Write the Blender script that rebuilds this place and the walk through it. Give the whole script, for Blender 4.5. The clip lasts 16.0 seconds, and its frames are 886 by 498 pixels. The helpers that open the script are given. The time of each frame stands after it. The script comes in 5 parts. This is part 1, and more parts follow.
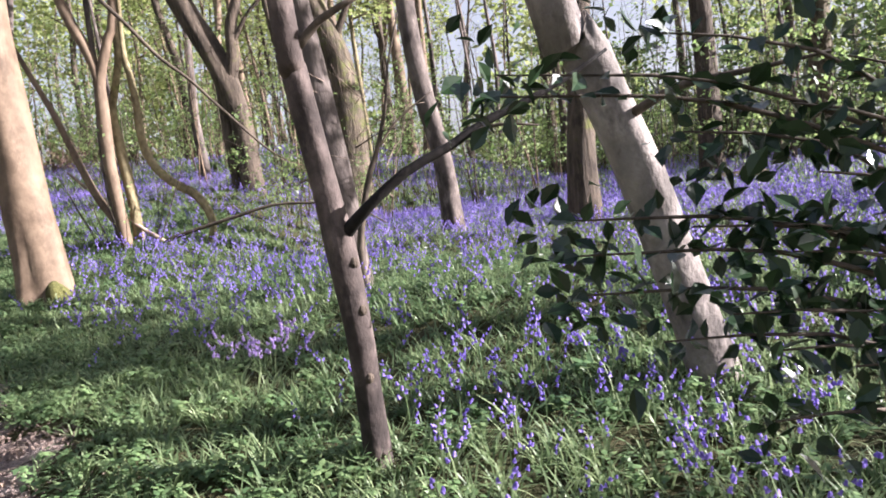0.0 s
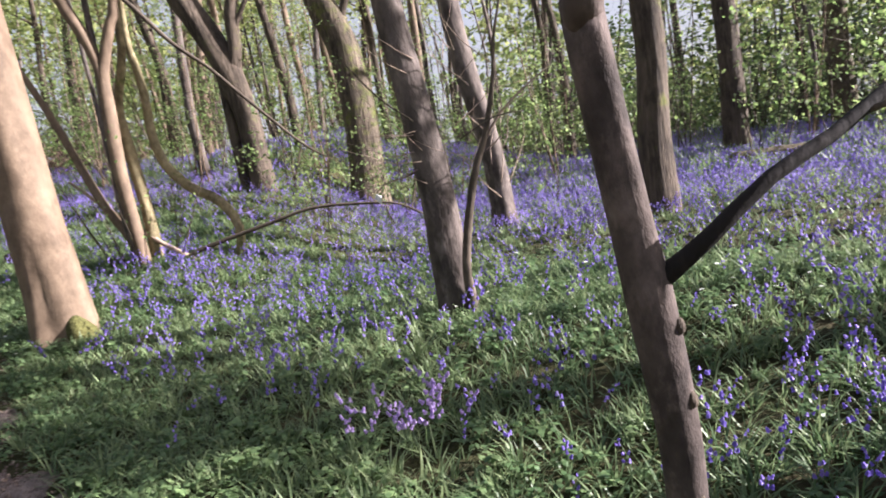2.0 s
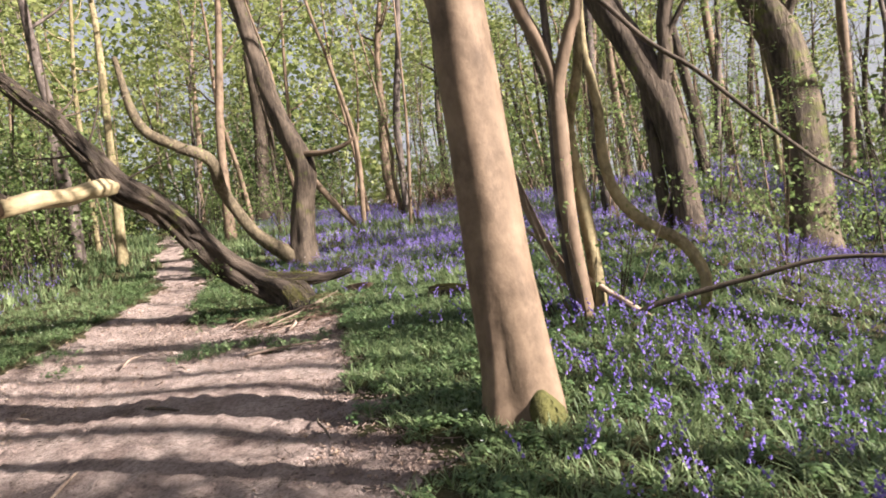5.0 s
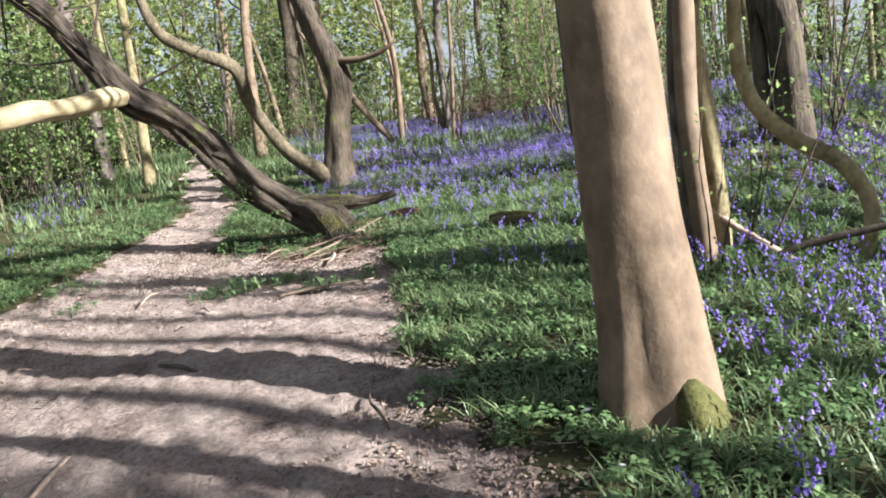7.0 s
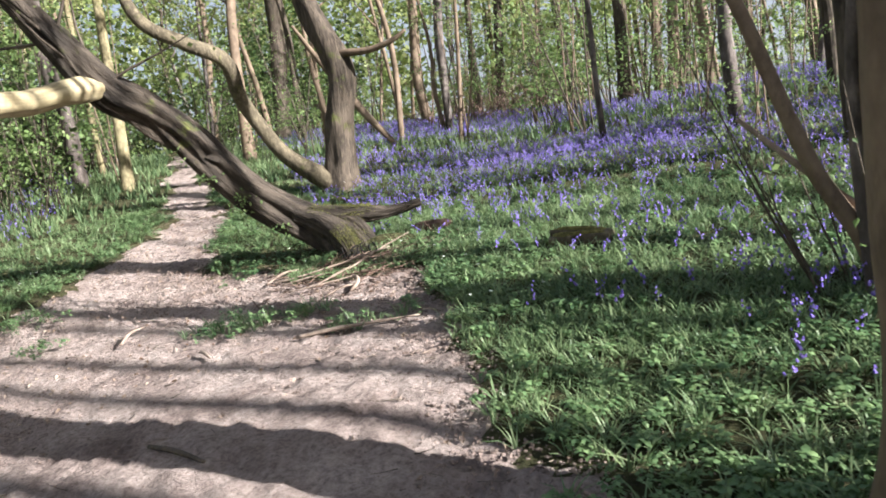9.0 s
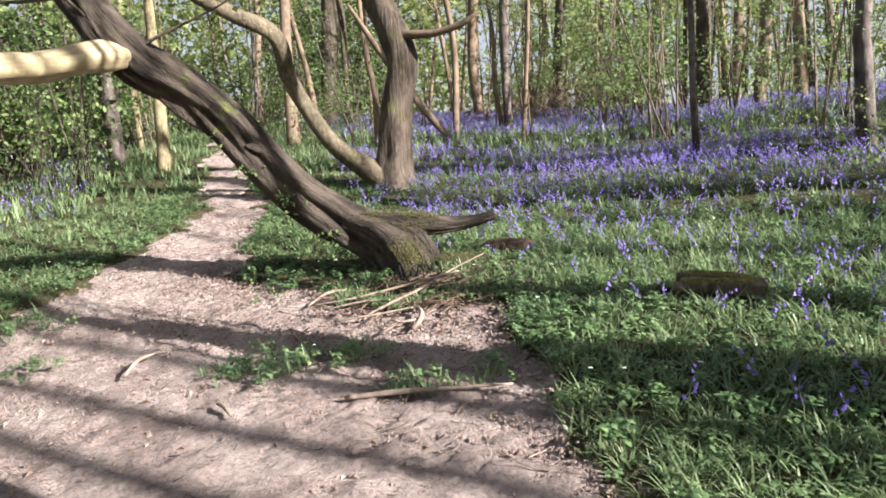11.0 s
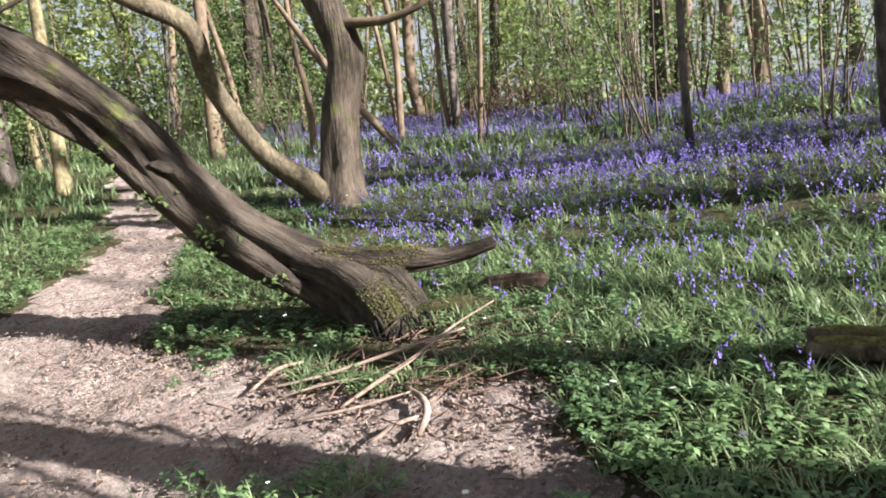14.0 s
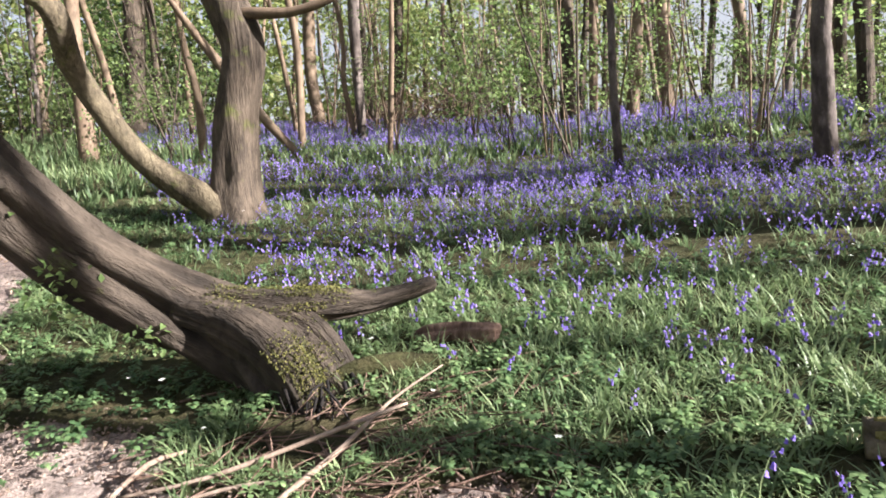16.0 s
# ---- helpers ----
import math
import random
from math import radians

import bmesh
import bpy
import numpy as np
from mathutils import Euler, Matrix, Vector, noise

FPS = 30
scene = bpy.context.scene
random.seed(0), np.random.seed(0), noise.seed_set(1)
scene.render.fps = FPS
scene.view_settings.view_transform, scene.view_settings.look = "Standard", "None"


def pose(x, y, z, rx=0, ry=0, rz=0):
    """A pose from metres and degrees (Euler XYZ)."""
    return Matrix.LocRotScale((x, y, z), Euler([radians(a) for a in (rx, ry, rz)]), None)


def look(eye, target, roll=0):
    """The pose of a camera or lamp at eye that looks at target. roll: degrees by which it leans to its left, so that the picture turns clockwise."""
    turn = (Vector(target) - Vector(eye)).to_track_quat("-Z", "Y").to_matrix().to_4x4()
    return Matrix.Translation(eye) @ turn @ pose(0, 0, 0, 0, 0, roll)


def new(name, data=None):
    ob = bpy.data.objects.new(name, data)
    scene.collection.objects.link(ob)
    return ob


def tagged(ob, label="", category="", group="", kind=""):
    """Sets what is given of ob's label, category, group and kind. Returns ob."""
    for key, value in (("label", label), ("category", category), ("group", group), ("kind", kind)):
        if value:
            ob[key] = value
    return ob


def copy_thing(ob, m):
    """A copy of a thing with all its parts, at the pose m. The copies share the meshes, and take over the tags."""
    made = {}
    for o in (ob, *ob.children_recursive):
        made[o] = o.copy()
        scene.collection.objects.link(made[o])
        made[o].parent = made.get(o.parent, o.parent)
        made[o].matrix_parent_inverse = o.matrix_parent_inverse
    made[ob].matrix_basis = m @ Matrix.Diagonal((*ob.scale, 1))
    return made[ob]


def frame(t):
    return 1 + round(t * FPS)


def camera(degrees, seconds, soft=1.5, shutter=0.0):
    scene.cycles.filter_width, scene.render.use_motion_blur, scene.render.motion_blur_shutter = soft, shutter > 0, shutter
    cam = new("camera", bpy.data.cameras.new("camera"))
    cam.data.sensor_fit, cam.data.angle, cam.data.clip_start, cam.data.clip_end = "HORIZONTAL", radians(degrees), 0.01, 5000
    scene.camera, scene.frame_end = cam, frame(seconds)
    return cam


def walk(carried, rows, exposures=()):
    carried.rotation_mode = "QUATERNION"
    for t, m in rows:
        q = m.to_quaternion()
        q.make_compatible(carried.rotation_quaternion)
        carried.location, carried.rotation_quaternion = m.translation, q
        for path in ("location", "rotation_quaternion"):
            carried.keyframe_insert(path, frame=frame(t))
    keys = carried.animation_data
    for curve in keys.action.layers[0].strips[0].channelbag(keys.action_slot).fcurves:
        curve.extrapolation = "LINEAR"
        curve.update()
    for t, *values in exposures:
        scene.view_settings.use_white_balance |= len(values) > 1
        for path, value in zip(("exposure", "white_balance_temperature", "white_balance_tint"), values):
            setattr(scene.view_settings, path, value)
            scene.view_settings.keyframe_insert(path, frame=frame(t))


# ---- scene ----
cam = camera(67.1, 16.0, soft=1.75, shutter=0.2)
METRES, EYE, TILT, LEAN, TURN = 10.0, 1.45, -6.0, 6.5, 0.0
ROWS = [
    (0.0, 0.0, 0.0, 0.0, 0.0, 0.0, -0.0),
    (0.5, -0.0214, 0.019, 0.0033, -2.63, -0.12, 1.6),
    (1.0, -0.0469, 0.0386, 0.0092, -0.72, -0.77, 2.66),
    (1.5, -0.0684, 0.0678, 0.0156, 2.81, 1.7, 3.43),
    (2.0, -0.0913, 0.0951, 0.0186, -1.93, -1.23, 2.81),
    (2.5, -0.1174, 0.1186, 0.024, -9.46, -1.33, 2.5),
    (3.0, -0.1395, 0.1434, 0.0272, -3.44, 2.1, 2.84),
    (3.5, -0.1619, 0.1736, 0.0305, 1.58, 0.61, 1.89),
    (4.0, -0.1908, 0.1962, 0.0352, 8.42, 2.16, 1.6),
    (4.5, -0.2132, 0.2147, 0.036, 17.24, 1.66, 0.16),
    (5.0, -0.2344, 0.2397, 0.0387, 26.87, 1.94, -1.05),
    (7.5, -0.3434, 0.3514, 0.0451, 31.74, -7.26, -1.74),
    (8.0, -0.3695, 0.3666, 0.0434, 41.57, -7.81, -3.89),
    (8.5, -0.395, 0.392, 0.0486, 35.98, -8.04, -4.42),
    (9.0, -0.431, 0.415, 0.0524, 27.99, -5.04, -0.9),
    (9.5, -0.4591, 0.4287, 0.0519, 33.75, -4.77, -3.81),
    (10.0, -0.4862, 0.4519, 0.0591, 32.7, -4.85, -4.13),
    (12.5, -0.5716, 0.5719, 0.0702, 30.75, -6.88, -4.63),
    (13.0, -0.5919, 0.5884, 0.0713, 31.8, -4.14, -4.04),
    (13.5, -0.6125, 0.6049, 0.0746, 29.47, -5.04, -3.27),
    (14.0, -0.6364, 0.6212, 0.0741, 25.29, -5.02, -2.24),
    (14.5, -0.6563, 0.6386, 0.0758, 22.82, -5.54, -2.68),
    (15.0, -0.6698, 0.6595, 0.0794, 23.17, -3.45, -4.57),
    (15.5, -0.6798, 0.6774, 0.0807, 19.14, -4.63, -4.67),
    (16.0, -0.6929, 0.6946, 0.0841, 16.32, -3.78, -3.76),
]
walk(cam, [(t, pose(0, 0, EYE, TILT, LEAN, TURN) @ pose(METRES * x, METRES * y, METRES * z, 90 + pitch, roll, yaw)) for t, x, y, z, yaw, pitch, roll in ROWS],
     exposures=[(0.0, 2.2, 6120, 20), (2.0, 2.06, 6200, 20), (3.0, 2.13, 6200, 20), (3.5, 1.93, 6450, 20), (4.0, 2.03, 6500, 19), (5.0, 1.84, 6750, 18), (7.5, 1.96, 5950, 8), (12.5, 2.02, 6300, 15), (14.0, 1.97, 6200, 12), (15.0, 2.1, 6250, 12), (16.0, 2.16, 6300, 14)])

# ---- world and sun: low warm light from the slope on the +x side ----
SUN_ELEVATION, SUN_AZIMUTH = 25.0, -2.0
sun_way = Vector((math.cos(radians(SUN_ELEVATION)) * math.cos(radians(SUN_AZIMUTH)),
                  math.cos(radians(SUN_ELEVATION)) * math.sin(radians(SUN_AZIMUTH)), math.sin(radians(SUN_ELEVATION))))
world = bpy.data.worlds.new("sky")
scene.world = world
world.use_nodes = True
sky = world.node_tree.nodes.new("ShaderNodeTexSky")
sky.sky_type, sky.sun_disc = "NISHITA", False
sky.sun_elevation, sky.sun_rotation = radians(SUN_ELEVATION), radians(90 - SUN_AZIMUTH)
sky.dust_density, sky.air_density, sky.ozone_density = 3.0, 1.0, 1.0
back = world.node_tree.nodes["Background"]
# thin bright haze towards the horizon, the same all round
wn, wl = world.node_tree.nodes, world.node_tree.links
at_sky = wn.new("ShaderNodeTexCoord")
parts_of = wn.new("ShaderNodeSeparateXYZ")
wl.new(at_sky.outputs["Generated"], parts_of.inputs[0])
haze = wn.new("ShaderNodeMapRange")
haze.inputs["From Min"].default_value, haze.inputs["From Max"].default_value = 0.0, 1.1
haze.inputs["To Min"].default_value, haze.inputs["To Max"].default_value = 0.85, 0.0
wl.new(parts_of.outputs[2], haze.inputs[0])
veil = wn.new("ShaderNodeMix")
veil.data_type = "RGBA"
veil.inputs[7].default_value = (3.6, 3.65, 3.8, 1)
wl.new(haze.outputs[0], veil.inputs[0])
wl.new(sky.outputs[0], veil.inputs[6])
wl.new(veil.outputs[2], back.inputs[0])
back.inputs[1].default_value = 0.05
lamp = bpy.data.lights.new("sun", "SUN")
lamp.energy, lamp.angle, lamp.color = 5.0, radians(0.5), (1.0, 0.95, 0.885)
sun = new("sun", lamp)
sun.matrix_world = look(sun_way * 60, (0, 0, 0))


# ---- materials ----
def material(name):
    m = bpy.data.materials.new(name)
    m.use_nodes = True
    nt = m.node_tree
    b = nt.nodes["Principled BSDF"]
    return m, nt, b


def node(nt, kind, **inputs):
    n = nt.nodes.new(kind)
    for k, v in inputs.items():
        n.inputs[k.replace("_", " ")].default_value = v
    return n


def noise_of(nt, scale, stretch=(1, 1, 1), detail=5.0, rough=0.6, shift=0.0, along=False):
    if along:
        co = nt.nodes.new("ShaderNodeAttribute")
        co.attribute_name = "along"
    else:
        co = nt.nodes.new("ShaderNodeTexCoord")
    mp = nt.nodes.new("ShaderNodeMapping")
    mp.inputs["Scale"].default_value = stretch
    mp.inputs["Location"].default_value = (shift, shift * 0.7, shift * 1.3)
    nt.links.new(co.outputs["Vector" if along else "Object"], mp.inputs[0])
    n = node(nt, "ShaderNodeTexNoise", Scale=scale, Detail=detail, Roughness=rough)
    nt.links.new(mp.outputs[0], n.inputs["Vector"])
    return n.outputs["Fac"]


def ramp(nt, fac, stops):
    r = nt.nodes.new("ShaderNodeValToRGB")
    els = r.color_ramp.elements
    while len(els) < len(stops):
        els.new(0.5)
    for e, (p, c) in zip(els, stops):
        e.position, e.color = p, (*c, 1)
    nt.links.new(fac, r.inputs[0])
    return r.outputs[0]


def mix(nt, fac, a, b, blend="MIX"):
    m = nt.nodes.new("ShaderNodeMix")
    m.data_type, m.blend_type = "RGBA", blend
    for s, v in ((m.inputs[0], fac), (m.inputs[6], a), (m.inputs[7], b)):
        if isinstance(v, (float, int)):
            s.default_value = v
        elif isinstance(v, tuple):
            s.default_value = (*v, 1)
        else:
            nt.links.new(v, s)
    return m.outputs[2]


def bump(nt, b, height, strength, distance):
    n = node(nt, "ShaderNodeBump", Strength=strength, Distance=distance)
    nt.links.new(height, n.inputs["Height"])
    nt.links.new(n.outputs[0], b.inputs["Normal"])


def bark(name, dark, mid, light, stretch=0.2, scale=14.0, moss=0.0, relief=0.02, rough=0.85, along=False):
    """Bark with streaks along the stem, blotches and, where moss > 0, moss in patches."""
    m, nt, b = material(name)
    fine = noise_of(nt, scale, (1, 1, stretch), 6, 0.65, 0.0, along)
    blotch = noise_of(nt, 2.6, (1, 1, 0.6), 4, 0.6, 3.0)
    col = ramp(nt, fine, [(0.3, dark), (0.52, mid), (0.74, light)])
    col = mix(nt, ramp(nt, blotch, [(0.38, (0, 0, 0)), (0.66, (1, 1, 1))]), col, mix(nt, 0.55, col, light))
    stain = noise_of(nt, 5.5, (1, 1, 0.5), 5, 0.7, 9.0)
    col = mix(nt, ramp(nt, stain, [(0.52, (0, 0, 0)), (0.68, (0.7, 0.7, 0.7))]), col, dark)
    if moss:
        patch = noise_of(nt, 3.4, (1, 1, 1), 6, 0.7, 5.0)
        col = mix(nt, ramp(nt, patch, [(0.62 - 0.3 * moss, (0, 0, 0)), (0.72 - 0.25 * moss, (0.9, 0.9, 0.9))]), col,
                  ramp(nt, fine, [(0.3, (0.035, 0.05, 0.012)), (0.7, (0.16, 0.17, 0.04))]))
    nt.links.new(col, b.inputs["Base Color"])
    b.inputs["Roughness"].default_value = rough
    b.inputs["Specular IOR Level"].default_value = 0.25
    bump(nt, b, fine, 0.8, relief)
    return m


def leafy(name, stops, through_light=0.4, rough=0.5):
    """Thin leaf or petal: colour varied from piece to piece, some light passing through."""
    m, nt, b = material(name)
    geo = nt.nodes.new("ShaderNodeNewGeometry")
    col = ramp(nt, geo.outputs["Random Per Island"], stops)
    patch = noise_of(nt, 0.7, (1, 1, 1), 3, 0.5)
    col = mix(nt, 0.35, col, ramp(nt, patch, [(0.35, stops[0][1]), (0.65, stops[-1][1])]))
    nt.links.new(col, b.inputs["Base Color"])
    b.inputs["Roughness"].default_value = rough
    b.inputs["Specular IOR Level"].default_value = 0.35
    tr = nt.nodes.new("ShaderNodeBsdfTranslucent")
    nt.links.new(col, tr.inputs[0])
    sh = nt.nodes.new("ShaderNodeMixShader")
    sh.inputs[0].default_value = through_light
    out = nt.nodes["Material Output"]
    nt.links.new(b.outputs[0], sh.inputs[1])
    nt.links.new(tr.outputs[0], sh.inputs[2])
    nt.links.new(sh.outputs[0], out.inputs[0])
    return m


def soil(name, stops, scale, grain, relief):
    m, nt, b = material(name)
    big = noise_of(nt, scale, (1, 1, 1), 6, 0.62)
    small = noise_of(nt, grain, (1, 1, 1), 7, 0.75, 2.0)
    col = ramp(nt, big, stops)
    col = mix(nt, 0.75, col, ramp(nt, small, [(0.32, (0.2, 0.18, 0.17)), (0.52, (0.85, 0.84, 0.83)), (0.72, (1.3, 1.28, 1.25))]), "MULTIPLY")
    nt.links.new(col, b.inputs["Base Color"])
    b.inputs["Roughness"].default_value = 0.95
    b.inputs["Specular IOR Level"].default_value = 0.15
    bump(nt, b, small, 0.9, relief)
    return m


BEECH = bark("smooth_bark", (0.075, 0.052, 0.035), (0.15, 0.106, 0.072), (0.235, 0.172, 0.118), 0.75, 7.0, 0.0, 0.009, 0.75)
GREY = bark("grey_bark", (0.018, 0.014, 0.012), (0.066, 0.052, 0.045), (0.23, 0.19, 0.168), 0.45, 9.0, 0.0, 0.03)
ROUGH = bark("furrowed_bark", (0.014, 0.011, 0.0085), (0.056, 0.043, 0.032), (0.155, 0.12, 0.089), 0.12, 24.0, 0.05, 0.045)
MOSSY = bark("mossy_bark", (0.02, 0.016, 0.011), (0.08, 0.063, 0.046), (0.2, 0.158, 0.112), 0.16, 20.0, 0.36, 0.045)
PATCHED = bark("patched_pale_bark", (0.025, 0.021, 0.019), (0.16, 0.138, 0.124), (0.38, 0.335, 0.305), 0.8, 7.0, 0.0, 0.03)
# darker than the bark itself: shade on the young tree put into the colour
SAPWOOD = bark("shaded_sapling_bark", (0.008, 0.006, 0.0055), (0.036, 0.028, 0.025), (0.17, 0.132, 0.116), 0.6, 9.0, 0.0, 0.02)
# yellow-green moss, brightened so the colour itself carries the sunlight on the log
MOSSLIT = bark("moss_painted_sunlit", (0.04, 0.037, 0.013), (0.13, 0.115, 0.034), (0.27, 0.23, 0.08), 1.0, 40.0, 0.1, 0.03)
OLDWOOD = bark("weathered_trunk_bark", (0.005, 0.004, 0.003), (0.024, 0.018, 0.0135), (0.115, 0.09, 0.068), 0.2, 13.0, 0.03, 0.12, 0.8, True)
PALE = bark("bare_pale_wood", (0.16, 0.12, 0.065), (0.33, 0.27, 0.155), (0.46, 0.39, 0.25), 0.2, 14.0, 0.0, 0.008, 0.7, True)
# near-black: the shade on the low branch is put into its colour
SHADED = bark("shaded_branch_bark", (0.004, 0.0035, 0.003), (0.008, 0.0065, 0.006), (0.02, 0.016, 0.014), 0.3, 24.0, 0.0, 0.008)
OLDBARK = bark("lichen_spotted_bark", (0.02, 0.016, 0.011), (0.085, 0.067, 0.045), (0.22, 0.18, 0.115), 0.5, 20.0, 0.1, 0.04)
LICHEN = bark("lichened_bark", (0.05, 0.04, 0.02), (0.19, 0.155, 0.085), (0.34, 0.29, 0.17), 0.7, 16.0, 0.15, 0.012)
TWIG = bark("twig_bark", (0.02, 0.016, 0.012), (0.06, 0.047, 0.035), (0.15, 0.118, 0.09), 0.3, 30.0, 0.0, 0.004)
DRYWOOD = bark("dry_stick_wood", (0.1, 0.068, 0.05), (0.23, 0.17, 0.13), (0.38, 0.3, 0.24), 0.3, 26.0, 0.0, 0.005)
MOSS = bark("moss_cushion", (0.018, 0.02, 0.007), (0.055, 0.058, 0.017), (0.13, 0.125, 0.04), 1.0, 34.0, 0.1, 0.03)
ROTTEN = bark("red_rotten_wood", (0.05, 0.028, 0.02), (0.14, 0.085, 0.062), (0.26, 0.18, 0.14), 0.3, 20.0, 0.0, 0.03)
GROUND = soil("woodland_soil", [(0.3, (0.04, 0.038, 0.018)), (0.5, (0.075, 0.075, 0.033)), (0.7, (0.11, 0.09, 0.05))], 3.0, 40.0, 0.06)
PATH = soil("trodden_earth", [(0.3, (0.22, 0.165, 0.145)), (0.48, (0.4, 0.318, 0.283)), (0.7, (0.55, 0.455, 0.408))], 2.3, 30.0, 0.08)
CLOD = soil("crumbled_earth", [(0.3, (0.14, 0.1, 0.082)), (0.7, (0.36, 0.28, 0.24))], 9.0, 60.0, 0.01)
BLADE = leafy("bluebell_leaf", [(0.0, (0.055, 0.105, 0.045)), (0.5, (0.14, 0.215, 0.095)), (1.0, (0.33, 0.4, 0.2))], 0.42, 0.45)
HERB = leafy("herb_leaf", [(0.0, (0.05, 0.105, 0.045)), (0.6, (0.12, 0.21, 0.085)), (1.0, (0.27, 0.37, 0.16))], 0.38, 0.45)
BELL = leafy("bluebell_petal", [(0.0, (0.12, 0.08, 0.38)), (0.5, (0.23, 0.155, 0.56)), (1.0, (0.4, 0.3, 0.74))], 0.35, 0.6)
PINK = leafy("pale_mauve_petal", [(0.0, (0.36, 0.24, 0.6)), (1.0, (0.55, 0.4, 0.72))], 0.35, 0.5)
WHITE = leafy("white_petal", [(0.0, (0.7, 0.7, 0.66)), (1.0, (0.85, 0.85, 0.8))], 0.3, 0.5)
SPRING = leafy("spring_leaf", [(0.0, (0.12, 0.17, 0.05)), (0.5, (0.25, 0.31, 0.1)), (1.0, (0.44, 0.46, 0.2))], 0.58, 0.5)
SHRUB = leafy("shrub_leaf", [(0.0, (0.08, 0.14, 0.045)), (0.5, (0.19, 0.295, 0.095)), (1.0, (0.37, 0.45, 0.18))], 0.6, 0.5)
EVERGREEN = leafy("evergreen_leaf", [(0.0, (0.035, 0.065, 0.022)), (0.6, (0.075, 0.12, 0.04)), (1.0, (0.15, 0.2, 0.075))], 0.35, 0.45)
HOLLY = leafy("holly_leaf", [(0.0, (0.008, 0.02, 0.008)), (1.0, (0.022, 0.045, 0.018))], 0.05, 0.28)
MOSSLEAF = leafy("moss_leaf", [(0.0, (0.03, 0.035, 0.01)), (0.5, (0.1, 0.105, 0.025)), (1.0, (0.22, 0.2, 0.06))], 0.2, 0.7)
DEADLEAF = leafy("dead_leaf", [(0.0, (0.12, 0.07, 0.045)), (0.6, (0.28, 0.19, 0.13)), (1.0, (0.5, 0.41, 0.32))], 0.15, 0.8)


# ---- ground shape ----
def smooth01(v):
    v = np.clip(v, 0, 1)
    return v * v * (3 - 2 * v)


def ground_np(x, y):
    """The hillside: a gentle slope up along y, a dip on the +x side, a rise on the far side of the path."""
    x, y = np.asarray(x, float), np.asarray(y, float)
    up = np.maximum(np.where(y < 16.5, y, 16.5 + (1 - np.exp(-np.clip(y - 16.5, 0, 1e9) / 14)) * 14), -15)
    r = np.clip(-x - 9, 0, 17)
    z = 0.0456 + 0.0302 * np.clip(x, -30, 0) + 0.1427 * up + 0.095 * r * r / (r + 1.0)
    z = z - 0.14 * np.clip(y - 4.5, 0, 11) * smooth01((x + 4) / 3) * (1 - 0.25 * smooth01((y - 15) / 9))
    z = z - 0.15 * np.clip(y - 15.5, 0, 9) * smooth01((x + 1) / 6)
    z = z - 0.08 * np.exp(-((x + 2.6) ** 2 + (y - 6.9) ** 2) / 7.2)
    return z + 0.025 * np.sin(x * 1.7 + 0.6 * y) * np.sin(y * 1.3 - 0.4 * x)


def ground_z(x, y):
    return float(ground_np(x, y))


EDGE_RIGHT = [(1.5, -6), (0.6, -2), (-0.47, 1.3), (-1.77, 3.02), (-3.3, 4.2), (-3.97, 5.18), (-4.5, 6.0), (-5.6, 7.15), (-6.5, 8.15), (-7.6, 9.15), (-8.7, 9.3),
              (-10.15, 9.6), (-11.9, 11.2), (-13.6, 13.0), (-16.1, 14.9), (-18.9, 17.4), (-21.2, 19.2), (-30, 26.5)]
EDGE_LEFT = [(-2.2, -7), (-3.4, -3), (-4.6, 0.5), (-5.9, 2.9), (-7.4, 4.6), (-9.0, 5.5), (-10.9, 6.5), (-11.9, 7.8), (-12.2, 9.0), (-12.6, 9.9), (-13.2, 10.9),
             (-14.0, 12.0), (-15.4, 13.3), (-17.4, 14.9), (-19.0, 16.4), (-20.4, 17.6), (-22.0, 19.0), (-31, 26)]


def inside_path(x, y):
    """Signed distance to the trodden path's edge: over 0 inside."""
    poly = np.array(EDGE_RIGHT + EDGE_LEFT[::-1])
    x, y = np.asarray(x, float), np.asarray(y, float)
    d = np.full(x.shape, 1e9)
    hit = np.zeros(x.shape, bool)
    for (ax, ay), (bx, by) in zip(poly, np.roll(poly, -1, 0)):
        ex, ey = bx - ax, by - ay
        k = np.clip(((x - ax) * ex + (y - ay) * ey) / (ex * ex + ey * ey), 0, 1)
        d = np.minimum(d, np.hypot(x - ax - k * ex, y - ay - k * ey))
        crosses = (ay > y) != (by > y)
        with np.errstate(divide="ignore", invalid="ignore"):
            hit ^= crosses & (x < ax + (y - ay) * ex / (ey if ey else 1e-9))
    wob = 0.16 * np.sin(x * 3.1 + 1.3 * y) + 0.1 * np.sin(5.3 * y - 2.2 * x) + 0.06 * np.sin(11 * x + 7 * y)
    return np.where(hit, d, -d) + wob


# ---- mesh helpers ----
def mesh_from(name, verts, faces, mats, slots=None, smooth=False):
    verts, faces = np.asarray(verts, np.float32), np.asarray(faces, np.int32)
    me = bpy.data.meshes.new(name)
    k = faces.shape[1]
    me.vertices.add(len(verts))
    me.vertices.foreach_set("co", verts.ravel())
    me.loops.add(faces.size)
    me.loops.foreach_set("vertex_index", faces.ravel())
    me.polygons.add(len(faces))
    me.polygons.foreach_set("loop_start", np.arange(0, faces.size, k, dtype=np.int32))
    for m in mats:
        me.materials.append(m)
    if slots is not None:
        me.polygons.foreach_set("material_index", np.asarray(slots, np.int32))
    me.polygons.foreach_set("use_smooth", np.full(len(faces), smooth))
    me.update(calc_edges=True)
    return me


def part(name, me, parent, label=""):
    ob = new(name, me)
    ob.parent = parent
    return tagged(ob, label)


